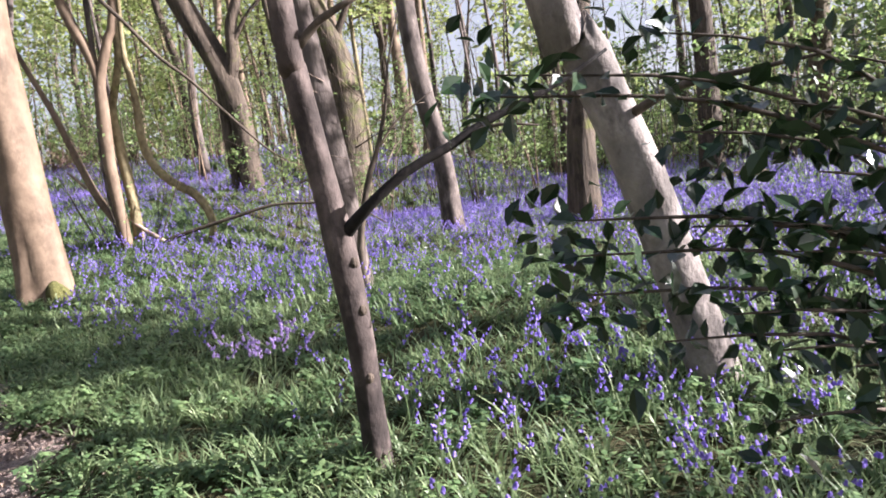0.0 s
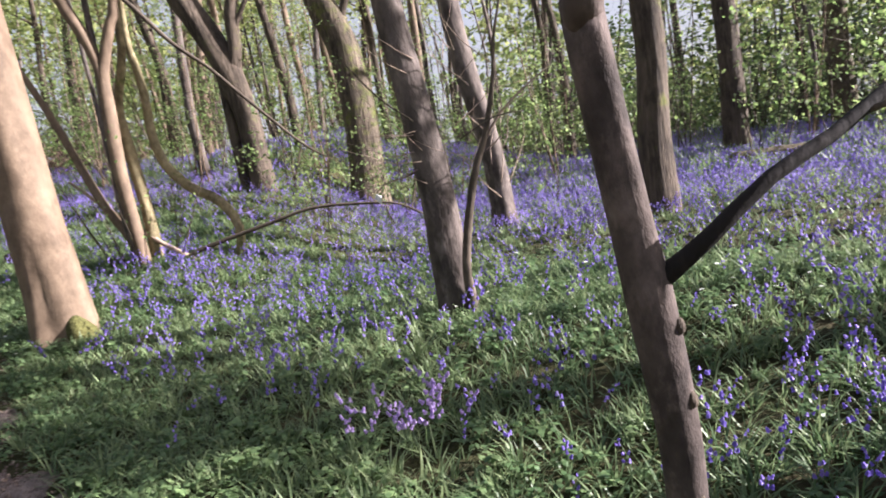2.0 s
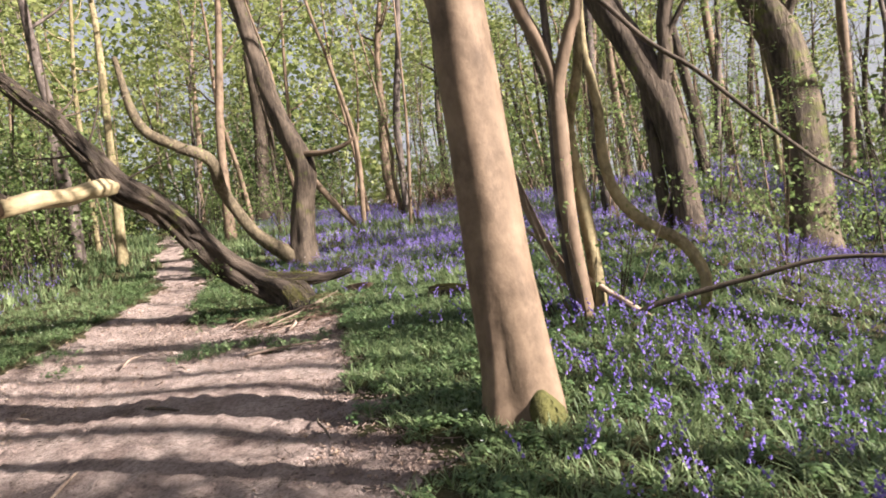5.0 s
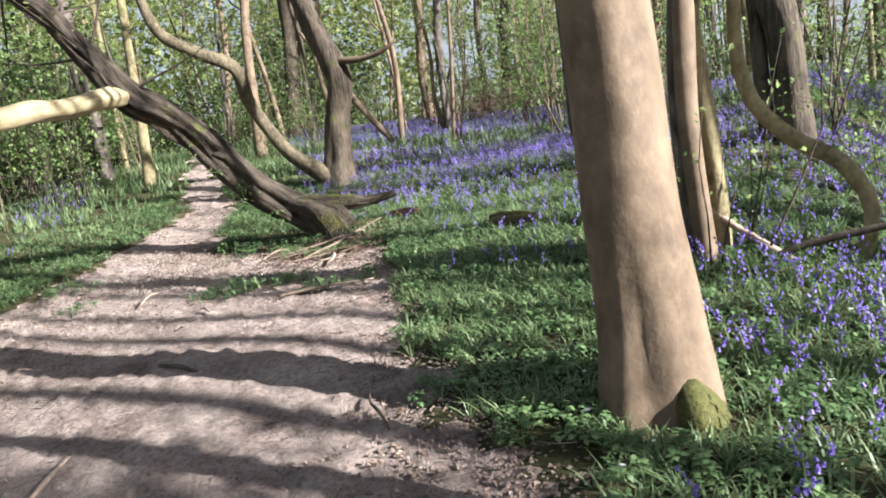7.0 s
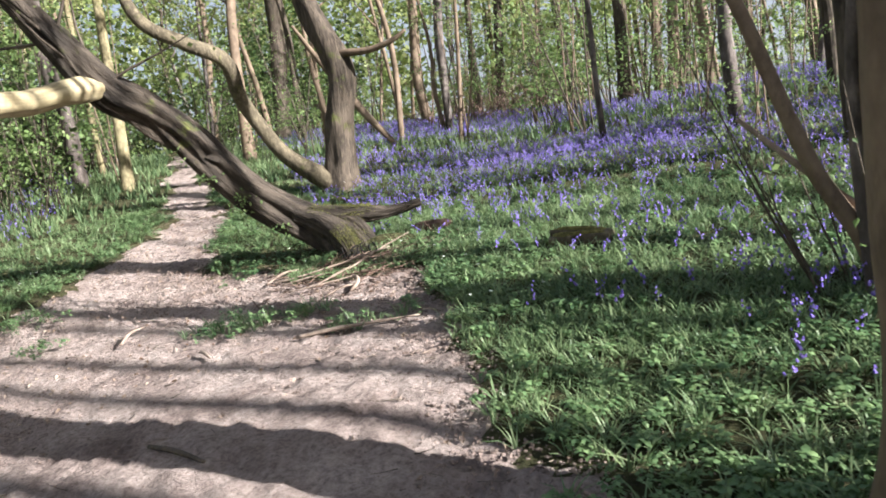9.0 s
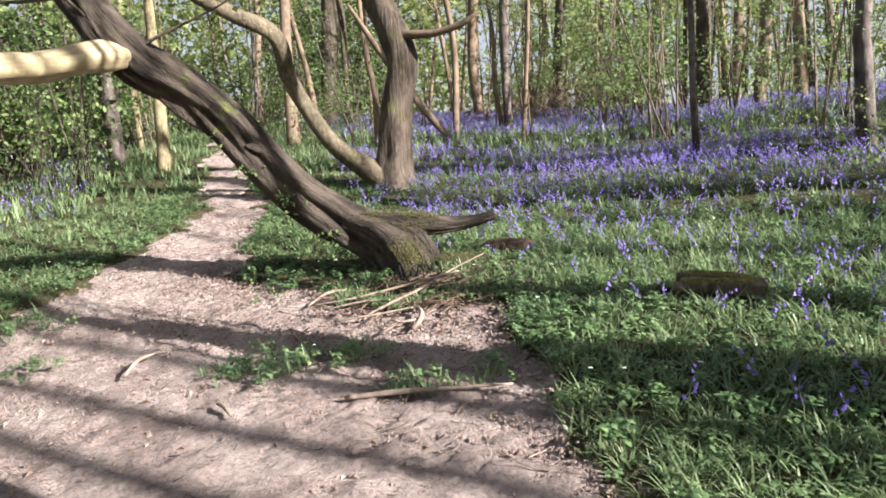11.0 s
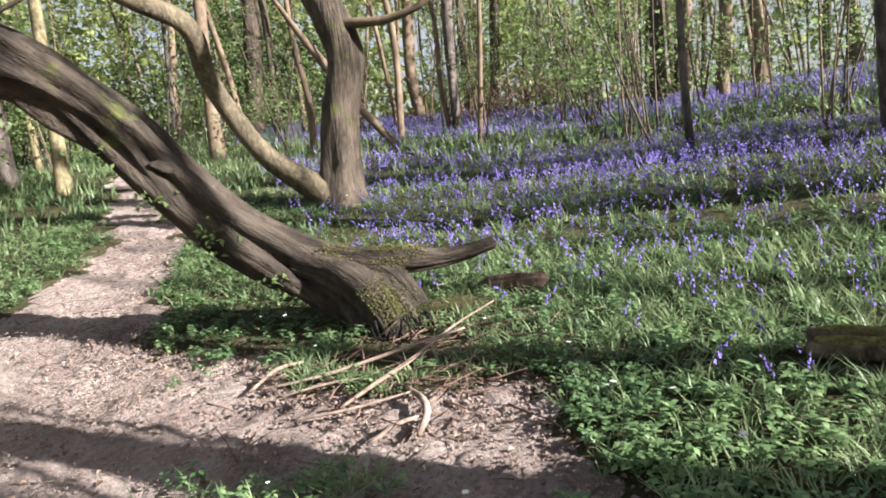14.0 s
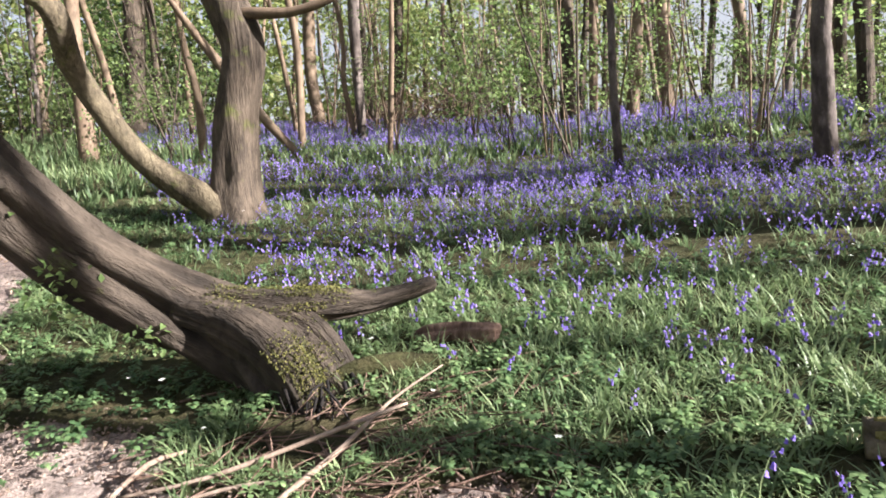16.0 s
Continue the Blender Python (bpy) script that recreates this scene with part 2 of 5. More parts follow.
def spline(points, step, least=2):
    """A smooth run of (x, y, z, r) through the points."""
    p = np.array(points, float)
    p = np.vstack([2 * p[0] - p[1], p, 2 * p[-1] - p[-2]])
    out = []
    for i in range(1, len(p) - 2):
        n = max(least, int(np.linalg.norm(p[i + 1, :3] - p[i, :3]) / step))
        for k in range(n):
            u = k / n
            out.append(0.5 * (2 * p[i] + (p[i + 1] - p[i - 1]) * u + (2 * p[i - 1] - 5 * p[i] + 4 * p[i + 1] - p[i + 2]) * u * u
                              + (3 * p[i] - p[i - 1] - 3 * p[i + 1] + p[i + 2]) * u ** 3))
    out.append(p[-2])
    out = np.array(out)
    out[:, 3] = np.maximum(out[:, 3], 0.0015)
    return out


def tube_arrays(points, sides=8, step=0.2, rough=0.06, flare=0.0, lobes=0, seed=0, twist=0.0, gnarl=0.0, least=2):
    c = spline(points, step, least)
    n = len(c)
    tang = np.gradient(c[:, :3], axis=0)
    tang /= np.linalg.norm(tang, axis=1)[:, None] + 1e-9
    u = np.cross(tang[0], (0.3, 0.9, 0.2))
    u /= np.linalg.norm(u)
    ang = np.arange(sides) * 2 * np.pi / sides
    rows = []
    rng = np.random.default_rng(seed)
    ph = rng.uniform(0, 6.28, 6)
    run = np.concatenate([[0], np.cumsum(np.linalg.norm(np.diff(c[:, :3], axis=0), axis=1))])
    for i in range(n):
        u = u - tang[i] * u.dot(tang[i])
        u /= np.linalg.norm(u)
        v = np.cross(tang[i], u)
        s = run[i]
        f = 1 + rough * (np.sin(2 * ang + ph[0] + 1.1 * s) + 0.7 * np.sin(3 * ang + ph[1] - 2.3 * s) + 0.5 * np.sin(5 * ang + ph[2] + 5 * s))
        if gnarl:
            f = f - 1.3 * gnarl * (1 - np.abs(np.sin(2.5 * ang + ph[4] + 0.9 * s + 0.7 * np.sin(1.7 * s)))) ** 4
            f = f + gnarl * (np.sin(4 * ang + ph[3] + 2.6 * s + 0.8 * np.sin(2.1 * s)) * np.abs(np.sin(1.4 * s + ph[4])) + 0.6 * np.sin(7 * ang + ph[5] - 1.9 * s + 1.2 * np.sin(3.3 * s)) + 0.4 * np.sin(11 * ang + ph[1] + 1.5 * np.sin(2.7 * s) + 1.1 * s))
        if flare:
            w = math.exp(-s / (2.2 * c[0, 3] + 0.02))
            f = f + w * flare * (0.55 + 0.75 * np.maximum(0, np.sin((lobes or 4) * ang + ph[3])) ** 1.5)
        ring = c[i, :3] + (c[i, 3] * f)[:, None] * (np.cos(ang + twist * s)[:, None] * u + np.sin(ang + twist * s)[:, None] * v)
        rows.append(ring)
    global ALONG
    ALONG = np.vstack([np.stack([c[i, 3] * np.cos(ang), c[i, 3] * np.sin(ang), np.full(sides, run[i])], 1) for i in range(n)] + [(0, 0, 0), (0, 0, run[-1])])
    V = np.vstack(rows + [c[0, :3], c[-1, :3] + tang[-1] * c[-1, 3] * 0.4])
    F = []
    for i in range(n - 1):
        for k in range(sides):
            a, b = i * sides + k, i * sides + (k + 1) % sides
            F.append((a, b, b + sides, a + sides))
    for k in range(sides):
        F.append((n * sides, (k + 1) % sides, k, k))
        a = (n - 1) * sides
        F.append((n * sides + 1, a + k, a + (k + 1) % sides, a + (k + 1) % sides))
    return V, F


def tube(name, points, mat, **kw):
    V, F = tube_arrays(points, **kw)
    tris = []
    for f in F:
        tris.append((f[0], f[1], f[2]))
        if f[3] != f[2]:
            tris.append((f[0], f[2], f[3]))
    me = mesh_from(name, V, tris, [mat], smooth=True)
    if mat in (OLDWOOD, PALE):
        me.attributes.new("along", "FLOAT_VECTOR", "POINT").data.foreach_set("vector", ALONG.astype(np.float32).ravel())
    return me


def tubes(name, runs, mat, **kw):
    """Many stems joined into one mesh."""
    Vs, Ts, base = [], [], 0
    for i, run in enumerate(runs):
        V, F = tube_arrays(run, seed=i, **kw)
        for f in F:
            Ts.append((f[0] + base, f[1] + base, f[2] + base))
            if f[3] != f[2]:
                Ts.append((f[0] + base, f[2] + base, f[3] + base))
        Vs.append(V)
        base += len(V)
    return mesh_from(name, np.vstack(Vs), Ts, [mat], smooth=True)


LEAF_V = np.array([(0, 0, 0), (-0.32, 0.4, 0.07), (0, 0.5, -0.03), (0.32, 0.4, 0.07), (0, 1, -0.08)])
LEAF_F = np.array([(0, 2, 1), (0, 3, 2), (1, 2, 4), (2, 3, 4)])


FAR_V = np.array([(0, 0, 0), (-0.34, 0.45, 0.05), (0.34, 0.45, 0.05), (0, 1, -0.05)])
FAR_F = np.array([(0, 2, 1), (1, 2, 3)])


def turned(rng, n, flat=0.5):
    """n random rotations; flat 1 lies level, 0 any way."""
    yaw = rng.uniform(0, 2 * np.pi, n)
    pitch = rng.normal(0, 1, n) * (1 - flat) * 1.1
    rol = rng.normal(0, 1, n) * (1 - flat) * 1.1
    cy, sy, cp, sp, cr, sr = np.cos(yaw), np.sin(yaw), np.cos(pitch), np.sin(pitch), np.cos(rol), np.sin(rol)
    z, o = np.zeros(n), np.ones(n)
    Z = np.stack([cy, -sy, z, sy, cy, z, z, z, o], 1).reshape(n, 3, 3)
    X = np.stack([o, z, z, z, cp, -sp, z, sp, cp], 1).reshape(n, 3, 3)
    Y = np.stack([cr, z, sr, z, o, z, -sr, z, cr], 1).reshape(n, 3, 3)
    return Z @ X @ Y


def scatter(tv, tf, places, R, scale):
    """Copies of one small template (verts, triangles), as arrays."""
    n = len(places)
    V = np.einsum("nij,kj->nki", R, tv) * np.asarray(scale).reshape(n, 1, 1) + np.asarray(places)[:, None, :]
    F = np.asarray(tf)[None] + (np.arange(n) * len(tv))[:, None, None]
    return V.reshape(-1, 3), F.reshape(-1, 3)


def leaves(name, places, size, mat, rng, flat=0.4, far=False):
    n = len(places)
    V, F = scatter(FAR_V if far else LEAF_V, FAR_F if far else LEAF_F, places, turned(rng, n, flat), rng.uniform(0.6, 1.25, n) * size)
    return mesh_from(name, V, F, [mat])


def thing(name, x, y, label, category, group="", z=None):
    e = new(name)
    e.location = (x, y, ground_z(x, y) if z is None else z)
    e.empty_display_size = 0.2
    return tagged(e, label, category, group)


def local(points, ob):
    o = ob.location
    return [(p[0] - o.x, p[1] - o.y, p[2] - o.z, p[3]) for p in points]


def grown(start, way, length, r0, rng, wander=0.25, n=5, lift=0.1):
    """A wandering limb: a run of points with falling radius."""
    p, d = np.array(start, float), np.array(way, float)
    d /= np.linalg.norm(d)
    run = [(*p, r0)]
    for i in range(1, n + 1):
        d = d + rng.normal(0, wander, 3) * 0.6 + (0, 0, lift)
        d /= np.linalg.norm(d)
        p = p + d * length / n
        run.append((*p, r0 * (1 - 0.85 * i / n)))
    return run


def tree(points, label, mat, height, rng, name="tree", category="tree", group="", sides=14, crown=130, leaf=0.09, limbs=7, flare=0.35, rough=0.05,
         first_limb=0.5, spread=2.6, gnarl=0.0, extra=(), lobes=4, step=0.18, leafmat=None):
    """A tree as it stands: trunk through the given points, then upwards; limbs, twigs and a thin spring crown."""
    x, y = points[0][:2]
    t = thing(name, x, y, label, category, group)
    pts = local(points, t)
    pts[0] = (*pts[0][:2], -0.12, pts[0][3])
    d = np.array(pts[-1][:3]) - np.array(pts[-2][:3])
    d = d / np.linalg.norm(d) * 0.6 + np.array((0, 0, 0.5))
    d /= np.linalg.norm(d)
    top = np.array(pts[-1][:3])
    r = pts[-1][3]
    k = max(2, int((height - top[2]) / 2.2))
    for i in range(1, k + 1):
        d = d + rng.normal(0, 0.09, 3) + (0, 0, 0.08)
        d /= np.linalg.norm(d)
        top = top + d * max(0.5, (height - pts[len(points) - 1][2]) / k)
        pts.append((*top, r * (1 - 0.88 * i / k)))
    part("trunk", tube("trunk", pts, mat, sides=sides, step=step, rough=rough, flare=flare, lobes=lobes, seed=int(rng.integers(1e6)), gnarl=gnarl), t)
    c = spline(pts, 0.3)
    high = c[(c[:, 2] > height * first_limb)]
    ends = []
    for i in range(limbs):
        s = high[int(rng.uniform(0, 0.95) * (len(high) - 1))]
        a = rng.uniform(0, 6.28)
        run = grown(s[:3], (math.cos(a), math.sin(a), rng.uniform(0.2, 1.0)), spread * rng.uniform(0.6, 1.25), s[3] * 0.55, rng)
        part("limb", tube("limb", run, mat, sides=5, step=0.6, least=1), t)
        ends += [p[:3] for p in run[2:]]
    for run, m in extra:
        run = local(run, t)
        part("branch", tube("branch", run, m, sides=8, step=0.08, rough=0.07, seed=len(run)), t)
    twigs = []
    for p in ends:
        for _ in range(1 if leaf > 0.1 else 2):
            twigs.append(grown(p, rng.normal(0, 1, 3) + (0, 0, 0.3), rng.uniform(0.6, 1.3), 0.012, rng, n=2))
    if twigs:
        part("twig_spray", tubes("twig_spray", twigs, TWIG, sides=3, step=2, least=1), t)["kind"] = "stuff"
    if crown and ends:
        at = np.array([p[:3] for run in twigs for p in run[1:]])
        pick = at[rng.integers(0, len(at), crown)] + rng.normal(0, 0.22, (crown, 3))
        part("crown", leaves("crown", pick, leaf, leafmat or SPRING, rng, 0.5, leaf > 0.1), t)["kind"] = "stuff"
    return t


def patchy(x, y, s, ph=0.0):
    return 0.5 + 0.25 * (np.sin(x * s + 1.7 * np.sin(y * s * 0.7 + ph)) + np.sin(y * s * 1.3 + 1.9 * np.sin(x * s * 0.6 + 2 + ph)))


# ---- ground sheet and path ----
def sheet(name, xs, ys, zf, mat):
    X, Y = np.meshgrid(xs, ys)
    V = np.stack([X, Y, zf(X, Y)], -1).reshape(-1, 3)
    w = len(xs)
    i = (np.arange(len(ys) - 1)[:, None] * w + np.arange(w - 1)[None]).ravel()
    F = np.concatenate([np.stack([i, i + 1, i + w + 1], 1), np.stack([i, i + w + 1, i + w], 1)])
    return mesh_from(name, V, F, [mat], smooth=True)


def axis_steps(fine0, fine1, step, far0, far1):
    mid = np.arange(fine0, fine1, step)
    up = np.geomspace(step, far1 - fine1, 26) + fine1
    dn = fine0 - np.geomspace(step, fine0 - far0, 26)
    return np.concatenate([dn[::-1], mid, up])


def ground_with_path(x, y):
    return ground_np(x, y) - 0.13 * smooth01((inside_path(x, y) - 0.04) / 0.3)


ground = new("ground", sheet("ground", axis_steps(-32, 14, 0.22, -900, 900), axis_steps(-8, 32, 0.22, -900, 900), ground_with_path, GROUND))
tagged(ground, "dark woodland soil under leaves and moss", "ground", kind="structure")


def path_mesh():
    """The trodden earth: a rough strip with lumps, cut to the path's wavering edge."""
    xs, ys = np.arange(-24, 1, 0.042), np.arange(-2, 22, 0.042)
    X, Y = np.meshgrid(xs, ys)
    d = inside_path(X, Y)
    lump = 0.012 * np.sin(X * 9 + 3 * np.sin(Y * 4)) * np.sin(Y * 8 + 2 * np.sin(X * 5)) + 0.008 * np.sin(23 * X + 5 * Y) * np.sin(19 * Y - 7 * X)
    grit = np.random.default_rng(5).normal(0, 1, X.shape)
    grit = grit + np.roll(grit, 1, 0) + np.roll(grit, 1, 1) + np.roll(grit, 2, 1)
    lump = lump * 0.9 + grit * 0.0045 * (0.4 + patchy(X, Y, 2.2)) + 0.03 * (patchy(X, Y, 1.1, 3) - 0.5) + grit * 0.003 * smooth01((0.75 - d) / 0.6)
    Z = ground_np(X, Y) - 0.02 + lump * smooth01(d / 0.2 + 0.3) - 0.07 * smooth01((-d - 0.08) / 0.25) + 0.03 * np.sin(0.7 * X) * smooth01(d)
    V = np.stack([X, Y, Z], -1).reshape(-1, 3)
    w = len(xs)
    i = (np.arange(len(ys) - 1)[:, None] * w + np.arange(w - 1)[None]).ravel()
    keep = (d.ravel()[i] > -0.34)
    i = i[keep]
    F = np.concatenate([np.stack([i, i + 1, i + w + 1], 1), np.stack([i, i + w + 1, i + w], 1)])
    used = np.unique(F)
    back_to = np.zeros(len(V), int)
    back_to[used] = np.arange(len(used))
    return mesh_from("path", V[used], back_to[F], [PATH], smooth=True)


tagged(new("path", path_mesh()), "dry trodden pinkish-brown earth footpath with crumbled edges", "path", kind="structure")

# ---- the named trees along the walk ----
rng = np.random.default_rng(11)
beech = tree([(-3.88, 6.3, 0.75, 0.225), (-3.88, 6.3, 1.0, 0.212), (-3.9, 6.3, 1.35, 0.205), (-3.93, 6.29, 1.7, 0.2), (-3.95, 6.29, 2.4, 0.193), (-3.98, 6.28, 3.5, 0.182)],
             "smooth grey-brown beech trunk with mossy root flare beside the path", BEECH, 14, rng, name="beech_tree", sides=40, flare=0.42, rough=0.03, step=0.05, lobes=4, gnarl=0.022)
part("mossy_root", tube("mossy_root", [(0.25, -0.19, -0.16, 0.11), (0.215, -0.165, -0.03, 0.11), (0.185, -0.145, 0.05, 0.1), (0.165, -0.125, 0.11, 0.08), (0.15, -0.11, 0.15, 0.035)], MOSS, sides=14, step=0.05, rough=0.1), beech, "moss-covered root buttress")
part("burr", tube("burr", [(-0.16, -0.11, 0.7, 0.015), (-0.165, -0.115, 0.76, 0.035), (-0.155, -0.105, 0.84, 0.03), (-0.13, -0.09, 0.92, 0.012)], BEECH, sides=10, step=0.03), beech)

dark_tree = tree([(-0.76, 5.25, 0.61, 0.12), (-0.79, 5.25, 1.12, 0.112), (-0.8, 5.25, 1.39, 0.106), (-0.87, 5.25, 2.18, 0.096), (-0.94, 5.25, 2.82, 0.088)],
                 "slim dark-barked tree among bluebells with a thin sapling against it", GREY, 11, rng, sides=18, flare=0.25, crown=60, step=0.1,
                 extra=[([(-0.69, 5.12, 0.55, 0.03), (-0.69, 5.1, 1.0, 0.028), (-0.57, 5.1, 1.49, 0.025), (-0.47, 5.1, 1.72, 0.02), (-0.41, 5.1, 1.9, 0.018), (-0.35, 5.1, 2.12, 0.014), (-0.32, 5.1, 2.32, 0.01), (-0.2, 5.1, 2.7, 0.006)], TWIG),
                        ([(-0.48, 5.1, 1.7, 0.01), (-0.34, 5.08, 1.88, 0.008), (-0.18, 5.06, 2.0, 0.006), (-0.02, 5.05, 2.1, 0.003)], DRYWOOD),
                        ([(-0.88, 5.0, 1.9, 0.007), (-1.05, 4.9, 2.05, 0.005), (-1.2, 4.85, 2.25, 0.003)], TWIG),
                        ([(-0.62, 5.02, 1.75, 0.006), (-0.4, 5.0, 1.85, 0.004), (-0.22, 5.0, 1.86, 0.002)], TWIG)])

part("branch", tube("branch", local([(-0.84, 5.2, 1.62, 0.009), (-0.98, 5.28, 1.58, 0.006), (-1.12, 5.34, 1.55, 0.004), (-1.19, 5.36, 1.5, 0.0015)], dark_tree), TWIG, sides=6, step=0.05), dark_tree)
V, F = scatter(LEAF_V, LEAF_F, [(-1.19 - dark_tree.location.x, 5.36 - dark_tree.location.y, 1.5 - dark_tree.location.z)], np.array([[(0.9, 0.3, 0.1), (0.3, -0.2, 0.9), (0.25, -0.95, -0.1)]]), [0.075])
part("hanging_leaf", mesh_from("hanging_leaf", V, F, [WHITE]), dark_tree, "pale dead leaf hanging from a twig")
fine = [grown((rng.uniform(0.1, 0.45), -0.05, rng.uniform(0.6, 1.7)), (rng.normal(0, 1), rng.normal(0, 0.7), rng.uniform(0.1, 0.9)), rng.uniform(0.3, 0.8), 0.004, rng, 0.25, 4) for _ in range(22)]
fine += [grown((rng.uniform(-0.15, -0.05), -0.08, rng.uniform(0.7, 1.8)), (-1, rng.normal(-0.5, 0.5), rng.uniform(-0.2, 0.7)), rng.uniform(0.3, 0.9), 0.004, rng, 0.25, 4) for _ in range(10)]
part("twig_spray", tubes("twig_spray", fine, DRYWOOD, sides=4, step=0.2), dark_tree)["kind"] = "stuff"

y_tree = tree([(-0.37, 2.5, 0.36, 0.056), (-0.375, 2.49, 0.65, 0.05), (-0.38, 2.48, 0.92, 0.051), (-0.41, 2.48, 1.26, 0.055), (-0.43, 2.48, 1.42, 0.049), (-0.49, 2.46, 1.9, 0.046), (-0.5, 2.42, 2.14, 0.042)],
              "young tree, bark coloured as if in shade, with one low arching side branch", SAPWOOD, 9, rng, sides=20, flare=0.12, crown=120, limbs=5, step=0.06,
              extra=[([(-0.415, 2.5, 1.27, 0.04), (-0.36, 2.46, 1.31, 0.028), (-0.28, 2.42, 1.38, 0.022), (-0.13, 2.42, 1.49, 0.019), (0.03, 2.44, 1.56, 0.017), (0.18, 2.47, 1.64, 0.017), (0.339, 2.5, 1.7, 0.014), (0.5, 2.53, 1.77, 0.01), (0.66, 2.56, 1.86, 0.006)], SHADED),
                     ([(0.12, 2.45, 1.6, 0.008), (0.22, 2.42, 1.62, 0.006), (0.36, 2.4, 1.6, 0.003)], TWIG),
                     ([(-0.48, 2.44, 1.95, 0.02), (-0.37, 2.42, 2.05, 0.014), (-0.2, 2.4, 2.12, 0.01)], TWIG)])
for z, a in ((0.72, 0.3), (0.98, 0.5), (1.16, 0.2)):
    part("knot", tube("knot", [(0.03 * a, -0.03, z - 0.38, 0.012), (0.035 * a, -0.048, z - 0.365, 0.02), (0.035 * a, -0.057, z - 0.35, 0.013), (0.035 * a, -0.062, z - 0.345, 0.004)], ROUGH, sides=9, step=0.01), y_tree)

lean_tree = tree([(1.12, 2.85, 0.47, 0.105), (0.95, 2.83, 0.96, 0.097), (0.82, 2.81, 1.4, 0.094), (0.71, 2.8, 1.69, 0.092), (0.6, 2.79, 1.97, 0.1), (0.5, 2.78, 2.16, 0.095)],
                 "leaning smooth grey tree trunk with dark lichen patches", PATCHED, 10, rng, sides=20, flare=0.2, crown=60, step=0.08,
                 extra=[([(0.78, 2.75, 1.62, 0.022), (0.95, 2.6, 1.7, 0.016), (1.2, 2.5, 1.72, 0.01), (1.4, 2.4, 1.74, 0.006)], TWIG)])

right_tree = tree([(1.68, 8.3, 0.66, 0.205), (1.73, 8.3, 1.62, 0.178), (1.8, 8.3, 2.5, 0.167), (1.83, 8.3, 3.38, 0.165)], "straight two-toned tree trunk with split bark at its foot", ROUGH, 13, rng, sides=18, flare=0.2, step=0.12, crown=60)
fourth = tree([(0.08, 9.18, 0.7, 0.136), (0.03, 9.18, 1.69, 0.135), (-0.15, 9.17, 2.72, 0.138), (-0.24, 9.17, 4.0, 0.126)], "slender grey-brown tree standing in bluebells", GREY, 12, rng, crown=60)
far_right = tree([(6.68, 16.7, 1.42, 0.3), (6.67, 16.7, 4.51, 0.242)], "thick dark tree trunk at the far edge of the bluebells", ROUGH, 15, rng)
mid_tree = tree([(-1.95, 14.85, 1.03, 0.36), (-1.88, 14.86, 2.66, 0.33), (-2.01, 14.85, 4.31, 0.305), (-2.38, 14.84, 5.43, 0.29)], "mossy-footed tree trunk bending as it rises", MOSSY, 15, rng, sides=18,
                extra=[([(-2.05, 14.8, 4.5, 0.09), (-1.75, 14.7, 5.1, 0.07), (-1.3, 14.6, 5.9, 0.05), (-0.9, 14.5, 6.9, 0.03)], ROUGH)])
fork_tree = tree([(-3.52, 12.48, 1.64, 0.2), (-3.56, 12.48, 2.76, 0.2), (-3.73, 12.48, 3.68, 0.215), (-4.08, 12.46, 4.53, 0.2), (-4.34, 12.45, 5.09, 0.19)],
                 "dark forked tree with a crooked leaning stem", ROUGH, 13, rng, sides=18, rough=0.08,
                 extra=[([(-3.68, 12.45, 3.5, 0.12), (-3.55, 12.42, 4.0, 0.11), (-3.5, 12.4, 4.6, 0.1), (-3.3, 12.4, 5.3, 0.08), (-3.3, 12.4, 7.0, 0.05)], ROUGH),
                        ([(-3.55, 12.4, 4.2, 0.05), (-3.2, 12.4, 4.75, 0.035), (-2.8, 12.4, 5.1, 0.02)], ROUGH),
                        ([(-3.8, 12.5, 1.55, 0.1), (-3.85, 12.5, 2.6, 0.09), (-3.9, 12.5, 4.0, 0.08)], ROUGH)])


for x, y, rad in ((11.1, 19.4, 0.33), (10.8, 15.2, 0.36)):
    g0 = ground_z(x, y)
    tree([(x, y, g0, rad), (x - 0.1, y, g0 + 3, rad * 0.9), (x + 0.1, y, g0 + 7, rad * 0.75)], "stout dark trunk at the back of the bluebells", OLDBARK, 15, rng, crown=60)

